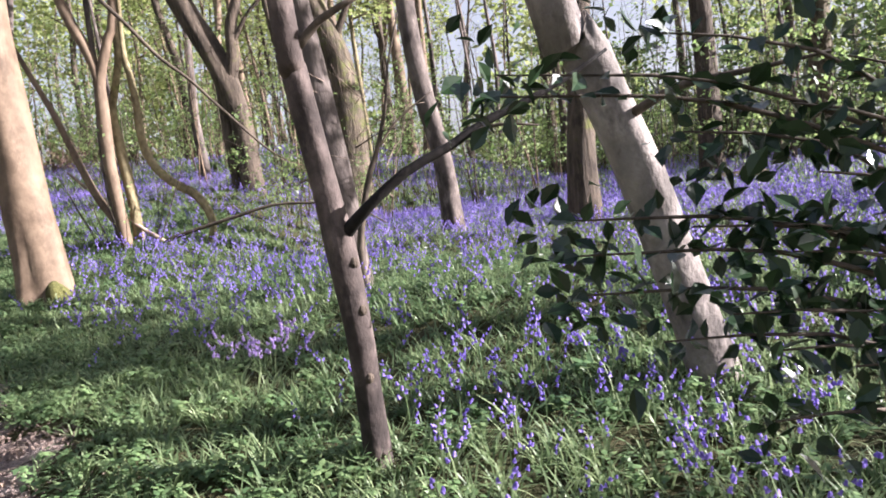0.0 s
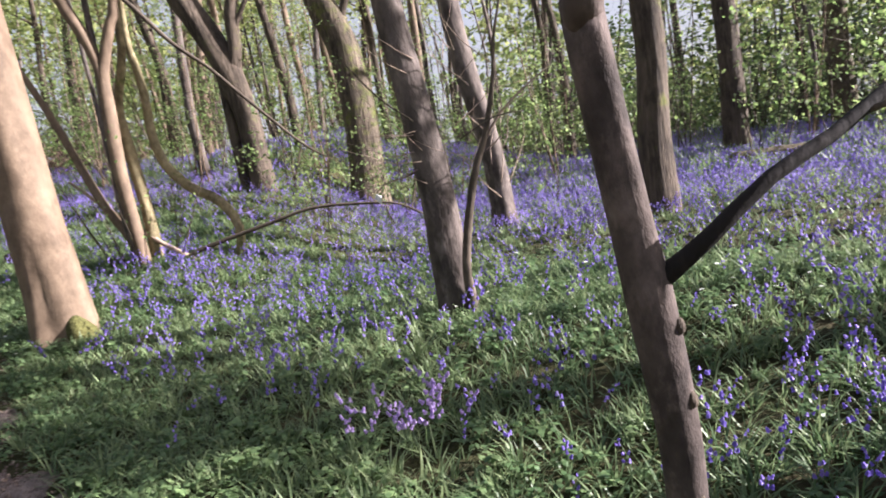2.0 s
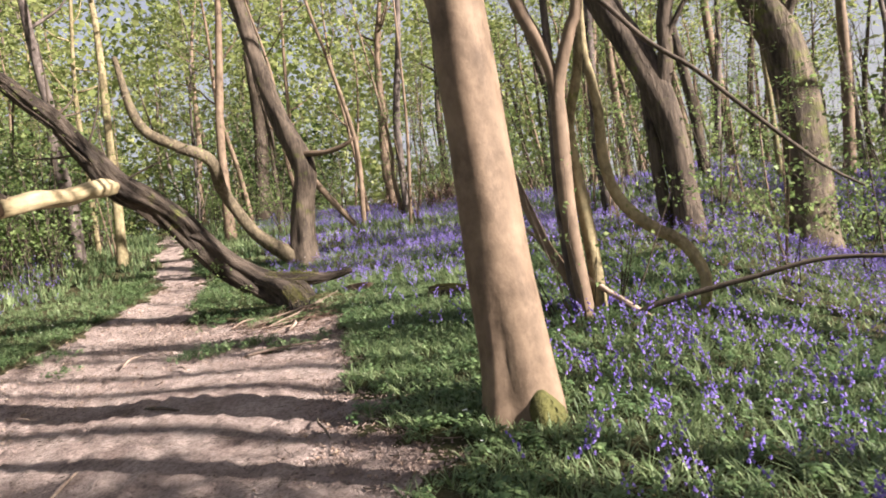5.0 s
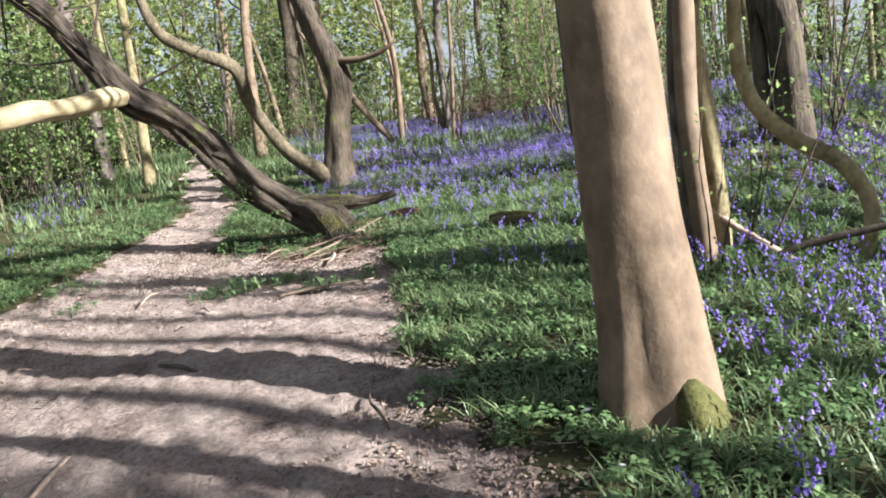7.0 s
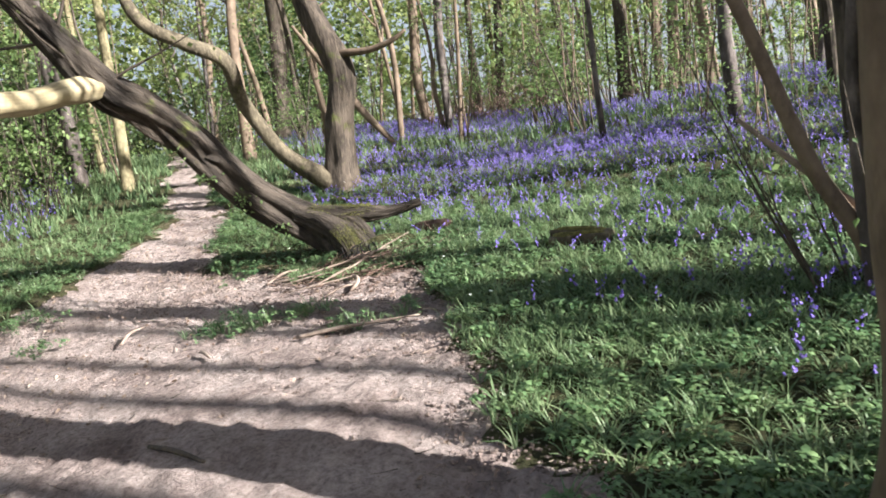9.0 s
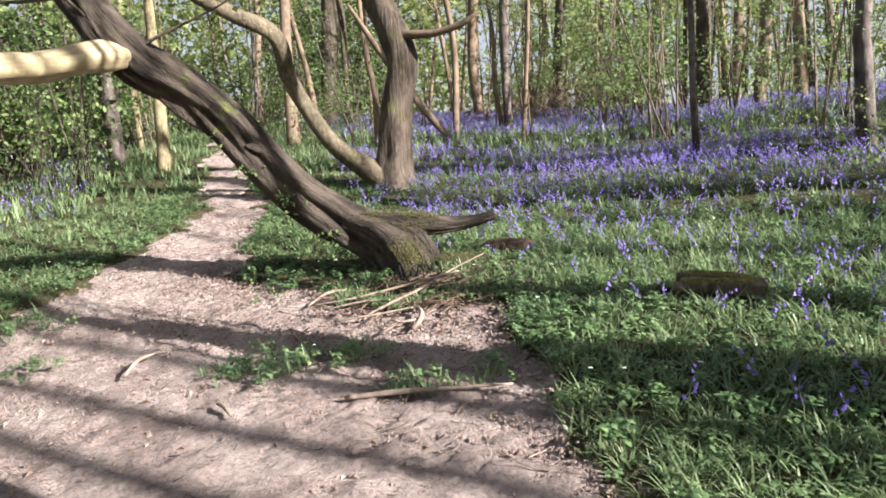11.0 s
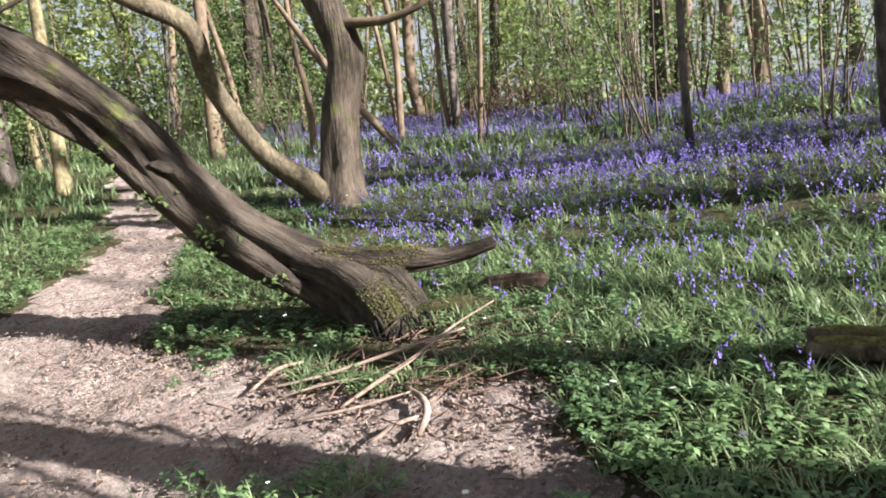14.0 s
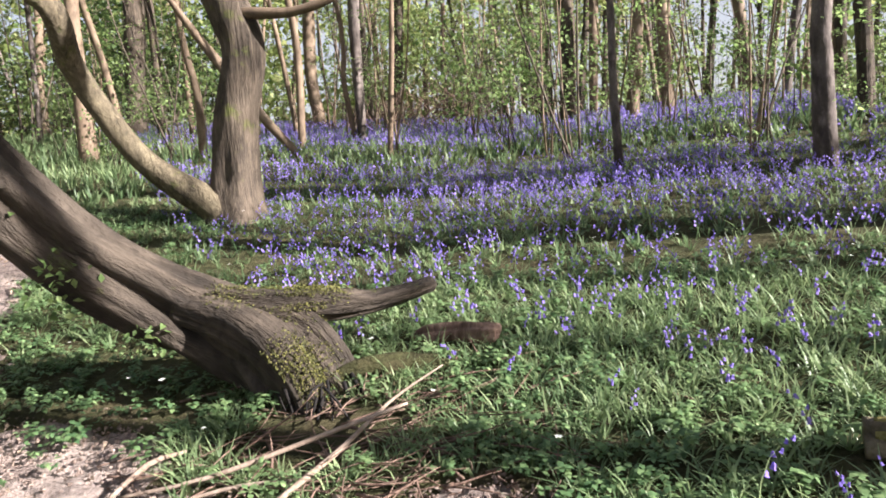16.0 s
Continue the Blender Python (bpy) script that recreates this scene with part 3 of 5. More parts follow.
# ---- hazel coppice: many stems from one stool ----
coppice = thing("coppice_hazel", -3.9, 8.15, "multi-stemmed pale hazel coppice with arching shoots", "shrub")
STEMS = [([(-3.91, 8.1, 0.98, 0.08), (-3.94, 8.1, 1.56, 0.07), (-3.96, 8.1, 2.12, 0.07), (-3.94, 8.1, 2.72, 0.066), (-3.91, 8.1, 3.08, 0.055), (-3.74, 8.1, 3.55, 0.05), (-3.65, 8.1, 3.8, 0.046), (-3.5, 8.1, 5.2, 0.03), (-3.4, 8.1, 6.8, 0.01)], BEECH),
         ([(-3.93, 8.1, 2.8, 0.05), (-3.96, 8.1, 3.22, 0.058), (-4.06, 8.1, 3.55, 0.062), (-4.19, 8.1, 3.88, 0.06), (-4.5, 8.05, 5.0, 0.045), (-4.8, 8.0, 6.6, 0.015)], BEECH),
         ([(-3.84, 8.28, 1.0, 0.075), (-3.85, 8.3, 1.67, 0.066), (-3.9, 8.3, 2.31, 0.058), (-3.92, 8.3, 2.74, 0.046), (-3.79, 8.3, 3.18, 0.041), (-3.74, 8.3, 3.59, 0.036), (-3.7, 8.3, 5.2, 0.015)], LICHEN),
         ([(-3.99, 8.16, 0.98, 0.05), (-4.03, 8.15, 1.6, 0.046), (-4.04, 8.15, 2.3, 0.042), (-3.98, 8.15, 3.2, 0.036), (-3.95, 8.15, 5.0, 0.015)], GREY),
         ([(-3.95, 8.18, 1.02, 0.06), (-4.04, 8.2, 1.35, 0.052), (-4.22, 8.2, 1.69, 0.046), (-4.35, 8.2, 2.04, 0.042), (-4.5, 8.2, 2.49, 0.037), (-4.64, 8.2, 2.88, 0.033), (-4.95, 8.15, 3.7, 0.022), (-5.2, 8.1, 4.6, 0.01)], BEECH),
         ([(-3.02, 8.42, 0.9, 0.045), (-2.95, 8.42, 1.28, 0.052), (-3.1, 8.42, 1.6, 0.055), (-3.37, 8.42, 1.79, 0.055), (-3.6, 8.42, 2.07, 0.05), (-3.68, 8.42, 2.43, 0.046), (-3.67, 8.42, 2.82, 0.042), (-3.7, 8.42, 3.16, 0.038), (-3.73, 8.42, 3.54, 0.033), (-3.6, 8.4, 5.0, 0.012)], LICHEN),
         ([(-3.72, 8.0, 3.95, 0.024), (-3.42, 7.9, 3.62, 0.022), (-3.1, 7.9, 3.21, 0.021), (-2.79, 7.9, 2.92, 0.019), (-2.49, 7.9, 2.57, 0.017), (-2.03, 7.9, 2.06, 0.013), (-1.79, 7.9, 1.87, 0.007)], TWIG)]
for run, m in STEMS:
    part("stem", tube("stem", local(run, coppice), m, sides=10, step=0.1, rough=0.07), coppice)
shoots = []
for i in range(16):
    a = rng.uniform(0, 6.28)
    shoots.append(grown((0.35 * math.cos(a), 0.3 * math.sin(a), 0.02), (0.5 * math.cos(a), 0.5 * math.sin(a), 1), rng.uniform(0.5, 1.9), 0.008, rng, 0.12, 4))
part("shoot_spray", tubes("shoot_spray", shoots, TWIG, sides=4, step=0.2), coppice)["kind"] = "stuff"
at = np.array([p[:3] for r in shoots for p in r[2:]])
part("foliage", leaves("foliage", at[rng.integers(0, len(at), 160)] + rng.normal(0, 0.07, (160, 3)), 0.05, SHRUB, rng), coppice)

low_branch = thing("fallen_branch", -3.66, 8.15, "dark fallen branch arching low over the bluebells", "branch")
part("stick", tube("stick", local([(-3.66, 8.15, 0.92, 0.026), (-3.41, 8.15, 1.09, 0.027), (-2.91, 8.15, 1.21, 0.024), (-2.56, 8.15, 1.28, 0.022), (-2.07, 8.15, 1.37, 0.018), (-1.51, 8.15, 1.33, 0.014), (-1.14, 8.15, 1.26, 0.011), (-0.75, 8.18, 1.0, 0.007)], low_branch), TWIG, sides=8, step=0.08), low_branch)

# ---- the half-fallen tree over the path ----
fallen = thing("fallen_tree", -8.4, 9.7, "half-fallen gnarled trunk arching over the path with mossy roots", "tree")
FALL = [(-8.42, 9.93, 0.98, 0.17), (-8.58, 9.99, 1.2, 0.215), (-8.76, 10.04, 1.36, 0.222), (-9.02, 10.06, 1.49, 0.215), (-9.36, 9.93, 1.69, 0.2), (-9.68, 9.72, 1.96, 0.188), (-9.92, 9.56, 2.27, 0.19), (-10.1, 9.37, 2.63, 0.186), (-10.21, 9.02, 2.95, 0.17),
        (-10.28, 8.57, 3.21, 0.172), (-10.44, 8.28, 3.66, 0.135), (-10.7, 8.05, 4.15, 0.112), (-11.0, 7.8, 4.55, 0.1), (-11.6, 7.4, 5.3, 0.07), (-12.0, 7.1, 6.6, 0.04)]
part("trunk", tube("trunk", local(FALL, fallen), OLDWOOD, sides=64, step=0.035, rough=0.07, gnarl=0.14, twist=0.35, flare=0.08, lobes=5, seed=4), fallen)
part("bare_limb", tube("bare_limb", local([(-10.29, 8.6, 3.21, 0.04), (-10.26, 8.48, 3.18, 0.11), (-10.23, 8.34, 3.16, 0.13), (-10.2, 8.1, 3.12, 0.12), (-10.17, 7.75, 3.03, 0.113), (-10.1, 7.35, 2.99, 0.123), (-10.05, 7.05, 2.92, 0.112), (-10.02, 6.75, 2.86, 0.112)], fallen), PALE, sides=22, step=0.06, rough=0.09, gnarl=0.06), fallen, "bare pale barkless limb")
part("outer_limb", tube("outer_limb", local([(-10.02, 6.82, 2.87, 0.118), (-10.03, 6.5, 2.79, 0.112), (-10.1, 5.9, 2.66, 0.105), (-10.2, 5.2, 2.58, 0.1), (-10.4, 4.4, 2.6, 0.09), (-10.6, 3.6, 2.7, 0.07)], fallen), BEECH, sides=16, step=0.08, rough=0.07), fallen)
part("side_limb", tube("side_limb", local([(-10.02, 6.9, 2.95, 0.07), (-10.1, 6.75, 3.1, 0.065), (-10.3, 6.55, 3.3, 0.06), (-10.5, 6.4, 3.7, 0.05), (-10.7, 6.3, 4.4, 0.03)], fallen), ROUGH, sides=12, step=0.08), fallen)
part("broken_root", tube("broken_root", local([(-9.35, 9.98, 1.72, 0.1), (-9.1, 10.03, 1.63, 0.14), (-8.85, 10.12, 1.6, 0.135), (-8.62, 10.22, 1.6, 0.105), (-8.48, 10.3, 1.59, 0.088), (-8.38, 10.36, 1.585, 0.07), (-8.26, 10.44, 1.6, 0.06), (-8.16, 10.51, 1.62, 0.05), (-8.1, 10.55, 1.635, 0.045), (-8.06, 10.585, 1.645, 0.042), (-8.055, 10.59, 1.647, 0.02)], fallen), OLDWOOD, sides=30, step=0.018, rough=0.12, gnarl=0.12, seed=9), fallen, "snapped root stub with moss on top")
for k, run in enumerate([[(-9.25, 9.9, 1.66, 0.1), (-8.95, 9.93, 1.56, 0.135), (-8.68, 9.88, 1.42, 0.14), (-8.52, 9.84, 1.22, 0.125), (-8.46, 9.82, 0.98, 0.1)],
                         [(-9.0, 10.12, 1.55, 0.12), (-8.7, 10.13, 1.46, 0.145), (-8.48, 10.08, 1.28, 0.13), (-8.4, 10.05, 1.0, 0.1)]]):
    part("root", tube("root", local(run, fallen), OLDWOOD, sides=30, step=0.02, rough=0.07, gnarl=0.1, seed=k + 3), fallen)
moss_rng = np.random.default_rng(63)


def moss(place, reach, count):
    """A ragged mat of tiny moss leaves on the upper side of the wood round a place."""
    o = np.array(fallen.location)
    spots = []
    for child in fallen.children:
        if child.name.split(".")[0] in ("trunk", "root", "broken_root"):
            spots += [(*v.co, *v.normal) for v in child.data.vertices if v.normal.z > 0.15 and (Vector(place) - v.co - fallen.location).length < reach]
    spots = np.array(spots)
    hold = np.exp(-(np.linalg.norm(spots[:, :3] + o - np.array(place), axis=1) / reach / 0.62) ** 2)
    pick = spots[moss_rng.choice(len(spots), count, p=hold / hold.sum())]
    at = pick[:, :3] + moss_rng.normal(0, 0.007, (count, 3)) + pick[:, 3:] * 0.006
    part("moss_patch", leaves("moss_patch", at, 0.0125, MOSSLEAF, moss_rng, 0.3, True), fallen, "ragged yellow-green moss with sunlight put into its colour patch")["kind"] = "stuff"


moss((-8.66, 10.2, 1.72), 0.26, 5000)
moss((-8.5, 9.82, 1.38), 0.24, 5000)
moss((-8.95, 9.98, 1.72), 0.18, 1500)
for bx, by, bz, br in ((-9.82, 9.43, 2.4, 0.04),):
    part("burl", tube("burl", local([(bx + 0.05, by + 0.1, bz - 0.02, br * 0.7), (bx, by, bz, br), (bx - 0.03, by - 0.05, bz + 0.02, br * 0.75), (bx - 0.05, by - 0.09, bz + 0.03, br * 0.25)], fallen), OLDWOOD, sides=14, step=0.02, rough=0.12, gnarl=0.12), fallen)
foot_roots = [grown((rng.uniform(-0.2, 0.1), rng.uniform(0.0, 0.3), rng.uniform(0.04, 0.16)), (rng.normal(0.6, 0.5), rng.normal(-0.3, 0.6), -0.9), rng.uniform(0.25, 0.5), rng.uniform(0.004, 0.013), rng, 0.4, 4, -0.2) for _ in range(16)]
part("fine_root", tubes("fine_root", foot_roots, SHADED, sides=6, step=0.06), fallen, "thin dark hanging roots")["kind"] = "stuff"
sprigs = np.array(FALL)[[4, 5, 5, 6, 7], :3] + np.array([(0.05, -0.22, -0.12), (0.06, -0.22, -0.05), (0, -0.2, -0.16), (0.0, -0.22, -0.08), (0, -0.2, -0.1)])
at = sprigs[rng.integers(0, 5, 130)] + rng.normal(0, 0.06, (130, 3)) - np.array(fallen.location)
part("sprout_foliage", leaves("sprout_foliage", at, 0.05, SHRUB, rng), fallen)["kind"] = "stuff"
uptwigs = [grown(np.array(FALL[i][:3]) - np.array(fallen.location), rng.normal(0, 1, 3) + (0, 0, 0.6), 1.3, 0.02, rng, n=4) for i in (9, 10, 11, 12, 13, 14) for _ in range(3)]
part("twig_spray", tubes("twig_spray", uptwigs, TWIG, sides=4, step=0.2), fallen)["kind"] = "stuff"
at = np.array([p[:3] for r in uptwigs for p in r[2:]])
part("crown", leaves("crown", at[rng.integers(0, len(at), 260)] + rng.normal(0, 0.2, (260, 3)), 0.07, SPRING, rng), fallen)

# ---- the V-shaped tree behind it ----
vee = tree([(-11.4, 13.72, 1.84, 0.27), (-11.4, 13.74, 2.14, 0.235), (-11.3, 13.76, 3.04, 0.215), (-11.17, 13.8, 3.67, 0.22), (-11.25, 13.78, 4.11, 0.23), (-11.6, 13.7, 5.0, 0.2)],
           "old two-stemmed tree forking in a V above the roots", ROUGH, 12, rng, sides=26, gnarl=0.05, flare=0.5, lobes=5, step=0.08,
           extra=[([(-11.42, 13.68, 1.8, 0.26), (-11.58, 13.57, 2.0, 0.2), (-11.8, 13.4, 2.2, 0.16), (-12.2, 13.2, 2.6, 0.13), (-12.45, 13.0, 3.1, 0.128), (-12.5, 12.7, 3.6, 0.13), (-12.3, 12.3, 4.1, 0.13), (-12.6, 11.8, 4.4, 0.11), (-13.1, 11.4, 4.9, 0.09), (-13.3, 11.2, 6.2, 0.05)], OLDBARK),
                  ([(-11.15, 13.75, 4.1, 0.08), (-10.9, 13.75, 4.08, 0.07), (-10.5, 13.8, 4.05, 0.055), (-10.1, 13.85, 4.12, 0.045), (-9.85, 13.9, 4.25, 0.02)], BEECH)])

# ---- trees on the far side of the path and further back ----
tree([(-13.69, 6.3, 0.94, 0.42), (-13.72, 6.28, 2.0, 0.36), (-13.77, 6.25, 3.1, 0.33)], "stout ridged oak trunk at the path's edge", ROUGH, 14, rng, sides=24, flare=0.35, gnarl=0.03, step=0.12)
tree([(-15.73, 8.88, 1.4, 0.26), (-15.67, 8.95, 2.34, 0.21), (-15.56, 9.04, 3.6, 0.185), (-15.55, 9.05, 5.03, 0.17)], "grey tree trunk with spreading foot on the grassy verge", GREY, 13, rng, sides=18, flare=0.4)
tree([(-17.89, 8.56, 1.49, 0.14), (-17.91, 8.55, 3.37, 0.13), (-17.81, 8.64, 5.46, 0.12)], "slim tree behind the grassy verge", GREY, 12, rng)
tree([(-21.24, 15.42, 2.68, 0.195), (-21.3, 15.37, 4.46, 0.2), (-21.45, 15.27, 5.99, 0.18), (-21.48, 15.25, 7.47, 0.165)], "grey tree trunk leaning slightly over the verge", GREY, 14, rng)
tree([(-18.29, 14.6, 2.37, 0.13), (-18.23, 14.64, 4.05, 0.121), (-18.23, 14.64, 5.38, 0.114), (-18.2, 14.66, 6.67, 0.106)], "pale sunlit tree trunk beside the path", LICHEN, 12, rng)
BACK = [([(-5.1, 14.66, 1.98, 0.109), (-5.16, 14.64, 3.08, 0.101), (-5.16, 14.64, 3.62, 0.094)], GREY),
        ([(-7.16, 15.23, 2.0, 0.054), (-7.2, 15.22, 3.06, 0.049), (-7.2, 15.22, 4.01, 0.045)], GREY),
        ([(-7.12, 21.92, 2.9, 0.131), (-6.99, 21.96, 4.17, 0.13), (-6.92, 21.98, 5.3, 0.128)], BEECH),
        ([(-6.31, 23.2, 3.06, 0.153), (-6.39, 23.18, 4.5, 0.139), (-6.43, 23.17, 5.47, 0.125)], BEECH),
        ([(-8.61, 23.4, 3.01, 0.202), (-8.54, 23.42, 5.8, 0.165)], ROUGH),
        ([(-8.21, 26.33, 3.31, 0.126), (-8.08, 26.37, 6.32, 0.123)], BEECH),
        ([(-3.74, 18.34, 2.52, 0.124), (-3.83, 18.31, 4.16, 0.113)], ROUGH),
        ([(-1.18, 30.04, 3.42, 0.254), (-1.36, 29.98, 6.13, 0.233)], BEECH),
        ([(-11.04, 17.76, 2.38, 0.048), (-10.81, 17.84, 5.01, 0.042)], BEECH),
        ([(-12.87, 20.63, 2.87, 0.062), (-13.03, 20.58, 4.09, 0.055), (-13.0, 20.59, 5.27, 0.048)], BEECH),
        ([(-12.73, 20.61, 2.85, 0.098), (-12.67, 20.63, 5.81, 0.12)], GREY),
        ([(-13.52, 19.33, 2.74, 0.08), (-13.45, 19.35, 5.13, 0.073)], BEECH),
        ([(-16.65, 26.59, 3.72, 0.198), (-16.84, 26.53, 5.31, 0.196), (-16.71, 26.57, 7.53, 0.175)], BEECH),
        ([(-15.14, 18.31, 2.7, 0.077), (-15.11, 18.32, 3.89, 0.077), (-15.28, 18.27, 5.07, 0.065)], BEECH),
        ([(-20.83, 23.12, 3.65, 0.308), (-20.43, 23.24, 7.37, 0.269)], ROUGH),
        ([(-17.32, 17.72, 2.76, 0.178), (-17.31, 17.72, 3.96, 0.154)], BEECH),
        ([(-19.03, 22.07, 3.42, 0.135), (-18.99, 22.08, 6.95, 0.109)], ROUGH),
        ([(-22.15, 21.11, 3.51, 0.075), (-22.02, 21.15, 5.76, 0.066)], GREY)]
for run, m in BACK:
    thin = run[0][3] < 0.08
    tree(run, "thin pole-like young tree in the bluebells" if thin else "tall straight woodland tree behind the bluebells", m, rng.uniform(8, 10) if thin else rng.uniform(11, 15), rng,
         name="young_tree" if thin else "tree", group="woodland trees", sides=9, step=0.3, crown=160 if thin else 260, limbs=4 if thin else 7, flare=0.2)
pole = thing("leaning_pole", -13.04, 18.53, "bare dead trunk leaning against a standing tree", "dead tree")
part("stem", tube("stem", local([(-13.0, 18.55, 2.4, 0.075), (-13.86, 18.27, 3.56, 0.09), (-14.43, 18.1, 4.43, 0.088), (-14.89, 17.95, 5.18, 0.07), (-15.3, 17.8, 5.9, 0.04)], pole), BEECH, sides=10, step=0.2), pole)

# ---- woodland all round: a few kinds, copied ----
kinds = []
for i in range(8):
    r = np.random.default_rng(100 + i)
    rad = [0.05, 0.07, 0.09, 0.11, 0.14, 0.17, 0.2, 0.08][i]
    lean = r.normal(0, 0.05, 2)
    h = 9 + 30 * rad
    kinds.append(tree([(60 + 4 * i, -60, 0, rad), (60 + 4 * i + lean[0] * 2, -60 + lean[1] * 2, 2 + ground_z(60 + 4 * i, -60), rad * 0.92), (60 + 4 * i + lean[0] * 5 + r.normal(0, 0.1), -60 + lean[1] * 5, 4.4 + ground_z(60 + 4 * i, -60), rad * 0.8)],
                      "slim woodland tree with thin spring leaf", [GREY, BEECH, BEECH, GREY, ROUGH, BEECH, ROUGH, LICHEN][i], h, r, name="woodland_tree", group="woodland trees", sides=8, step=0.5,
                      crown=850, leaf=0.2, limbs=7, flare=0.2, first_limb=0.3, spread=2.2))
# slender, nearly bare trees on the sunny slope
bare = []
for i in range(3):
    rb = np.random.default_rng(140 + i)
    rad = (0.06, 0.1, 0.15)[i]
    gx = 40 + 3 * i
    g0 = ground_z(gx, -8)
    bare.append(tree([(gx, -8, 0, rad), (gx + 0.1, -8, 2.2 + g0, rad * 0.92), (gx + rb.normal(0, 0.2), -8, 4.6 + g0, rad * 0.8)], "slender tree with almost bare branches", (GREY, GREY, ROUGH)[i], 10 + 20 * rad, rb,
                     name="woodland_tree", group="woodland trees", sides=8, step=0.5, crown=70, leaf=0.11, limbs=5, first_limb=0.5, spread=1.8))
taken = [(o.location.x, o.location.y) for o in scene.objects if o.type == "EMPTY" and o.location.y > -7.5]
r = np.random.default_rng(21)
spots = []
for tries in range(9000):
    a = r.uniform(-180, 180)
    d = 13 + 47 * r.uniform() ** 0.75
    x, y = -5 + d * math.cos(radians(a)), 8 + d * math.sin(radians(a))
    ahead = 20 < a < 200
    if not ahead and (r.uniform() < 0.6 or abs(a) < 50):
        continue
    if float(inside_path(x, y)) > -0.8 or any((x - p) ** 2 + (y - q) ** 2 < (1.1 if ahead else 2.2) ** 2 for p, q in taken):
        continue
    if -13 < x < 6 and 0 < y < 21 or (a < 50 and r.uniform() < 0.5):
        continue
    taken.append((x, y))
    spots.append((x, y))
    if len(spots) >= 300:
        break
for i, (x, y) in enumerate(spots):
    s = r.uniform(0.85, 1.25)
    o = copy_thing(bare[i % 3] if x > 0 and y > -12 else kinds[i % 8], pose(x, y, ground_z(x, y) - 0.05, r.normal(0, 2), r.normal(0, 2), r.uniform(0, 360)))
    o.scale = (s, s, s)
# unseen trees, placed only so their trunks stripe path and verge with shadow
for x, y, rad in ((10.0, 7.3, 0.095), (9.3, 6.72, 0.085), (8.6, 6.25, 0.09), (7.0, 5.45, 0.11), (6.3, 3.5, 0.09), (13.2, 9.7, 0.13), (15.0, 10.9, 0.15), (12.6, 12.2, 0.14), (16.0, 13.2, 0.15), (14.2, 14.3, 0.13)):
    g0 = ground_z(x, y)
    tree([(x, y, g0, rad), (x + 0.03, y + 0.02, g0 + 4, rad * 0.95), (x, y, g0 + 8.4, rad * 0.85)], "unseen straight slender tree added to cast shadow stripes", GREY, 12.5 if x < 11 else 16.5, r, name="woodland_tree", group="woodland trees",
         sides=8, step=0.5, crown=50, leaf=0.09, limbs=4, first_limb=0.75, spread=1.6, flare=0.2)
    taken.append((x, y))
# more unseen copies towards the sun, added to dapple it; y 1.8-8.5 left lit
for k in range(40):
    x, y = r.uniform(8, 34), r.uniform(-9, 13)
    if y > 0.8 * x + 0.5 or 1.8 < y < 8.5 or any((x - p) ** 2 + (y - q) ** 2 < 1.2 ** 2 for p, q in taken):
        continue
    taken.append((x, y))
    s = r.uniform(0.85, 1.2)
    o = copy_thing(bare[k % 3], pose(x, y, ground_z(x, y) - 0.05, r.normal(0, 3), r.normal(0, 3), r.uniform(0, 360)))
    o.scale = (s, s, s)
for k, o in enumerate(bare):
    o.location = (9 + 6 * k, -5 - 3 * k, ground_z(9 + 6 * k, -5 - 3 * k))
for k, o in enumerate(kinds):
    o.location = (-16 + 3.5 * k, -16 - 2.0 * (k % 3), ground_z(-16 + 3.5 * k, -16 - 2.0 * (k % 3)))

# ---- shrubs and leafy saplings ----
bushes = []
for i in range(5):
    rr = np.random.default_rng(300 + i)
    b = thing("leafy_shrub", 70 + 3 * i, -70, "fresh green leafy undergrowth shrub", "shrub", "undergrowth shrubs", z=0)
    stems = [grown((rr.normal(0, 0.25), rr.normal(0, 0.25), -0.05), (rr.normal(0, 0.25), rr.normal(0, 0.25), 1), rr.uniform(1.6, 4.2), 0.016, rr, 0.16, 5) for _ in range(6)]
    side = [grown(s[j][:3], (rr.normal(), rr.normal(), 0.3), rr.uniform(0.5, 1.1), 0.007, rr, 0.2, 3) for s in stems for j in (2, 3, 4)]
    part("stem", tubes("stem", stems + side, TWIG, sides=3, step=1, least=1), b)["kind"] = "stuff"
    at = np.array([p[:3] for s in side + stems for p in s[1:] if p[2] > 0.4])
    tips = at[rr.integers(0, len(at), 56)] + rr.normal(0, 0.3, (56, 3)) * (1, 1, 0.4)
    spray = tips[rr.integers(0, 56, 400)] + rr.normal(0, 1, (400, 3)) * (0.22, 0.22, 0.05)
    part("foliage", leaves("foliage", spray, 0.115, SHRUB, rr, 0.25, True), b)["kind"] = "stuff"
    bushes.append(b)
placed = []
for tries in range(6000):
    a, d = r.uniform(25, 215), 12 + 34 * r.uniform() ** 0.8
    x, y = -5 + d * math.cos(radians(a)), 8 + d * math.sin(radians(a))
    if float(inside_path(x, y)) > -1.2 or (-13 < x < 8 and y < 20.5) or any((x - p) ** 2 + (y - q) ** 2 < 1.3 ** 2 for p, q in placed):
        continue
    placed.append((x, y))
    if len(placed) >= 190:
        break
for i, (x, y) in enumerate(placed):
    s = r.uniform(0.6, 1.2)
    o = copy_thing(bushes[i % 5], pose(x, y, ground_z(x, y), 0, 0, r.uniform(0, 360)))
    o.scale = (s, s, s * r.uniform(0.8, 1.2))
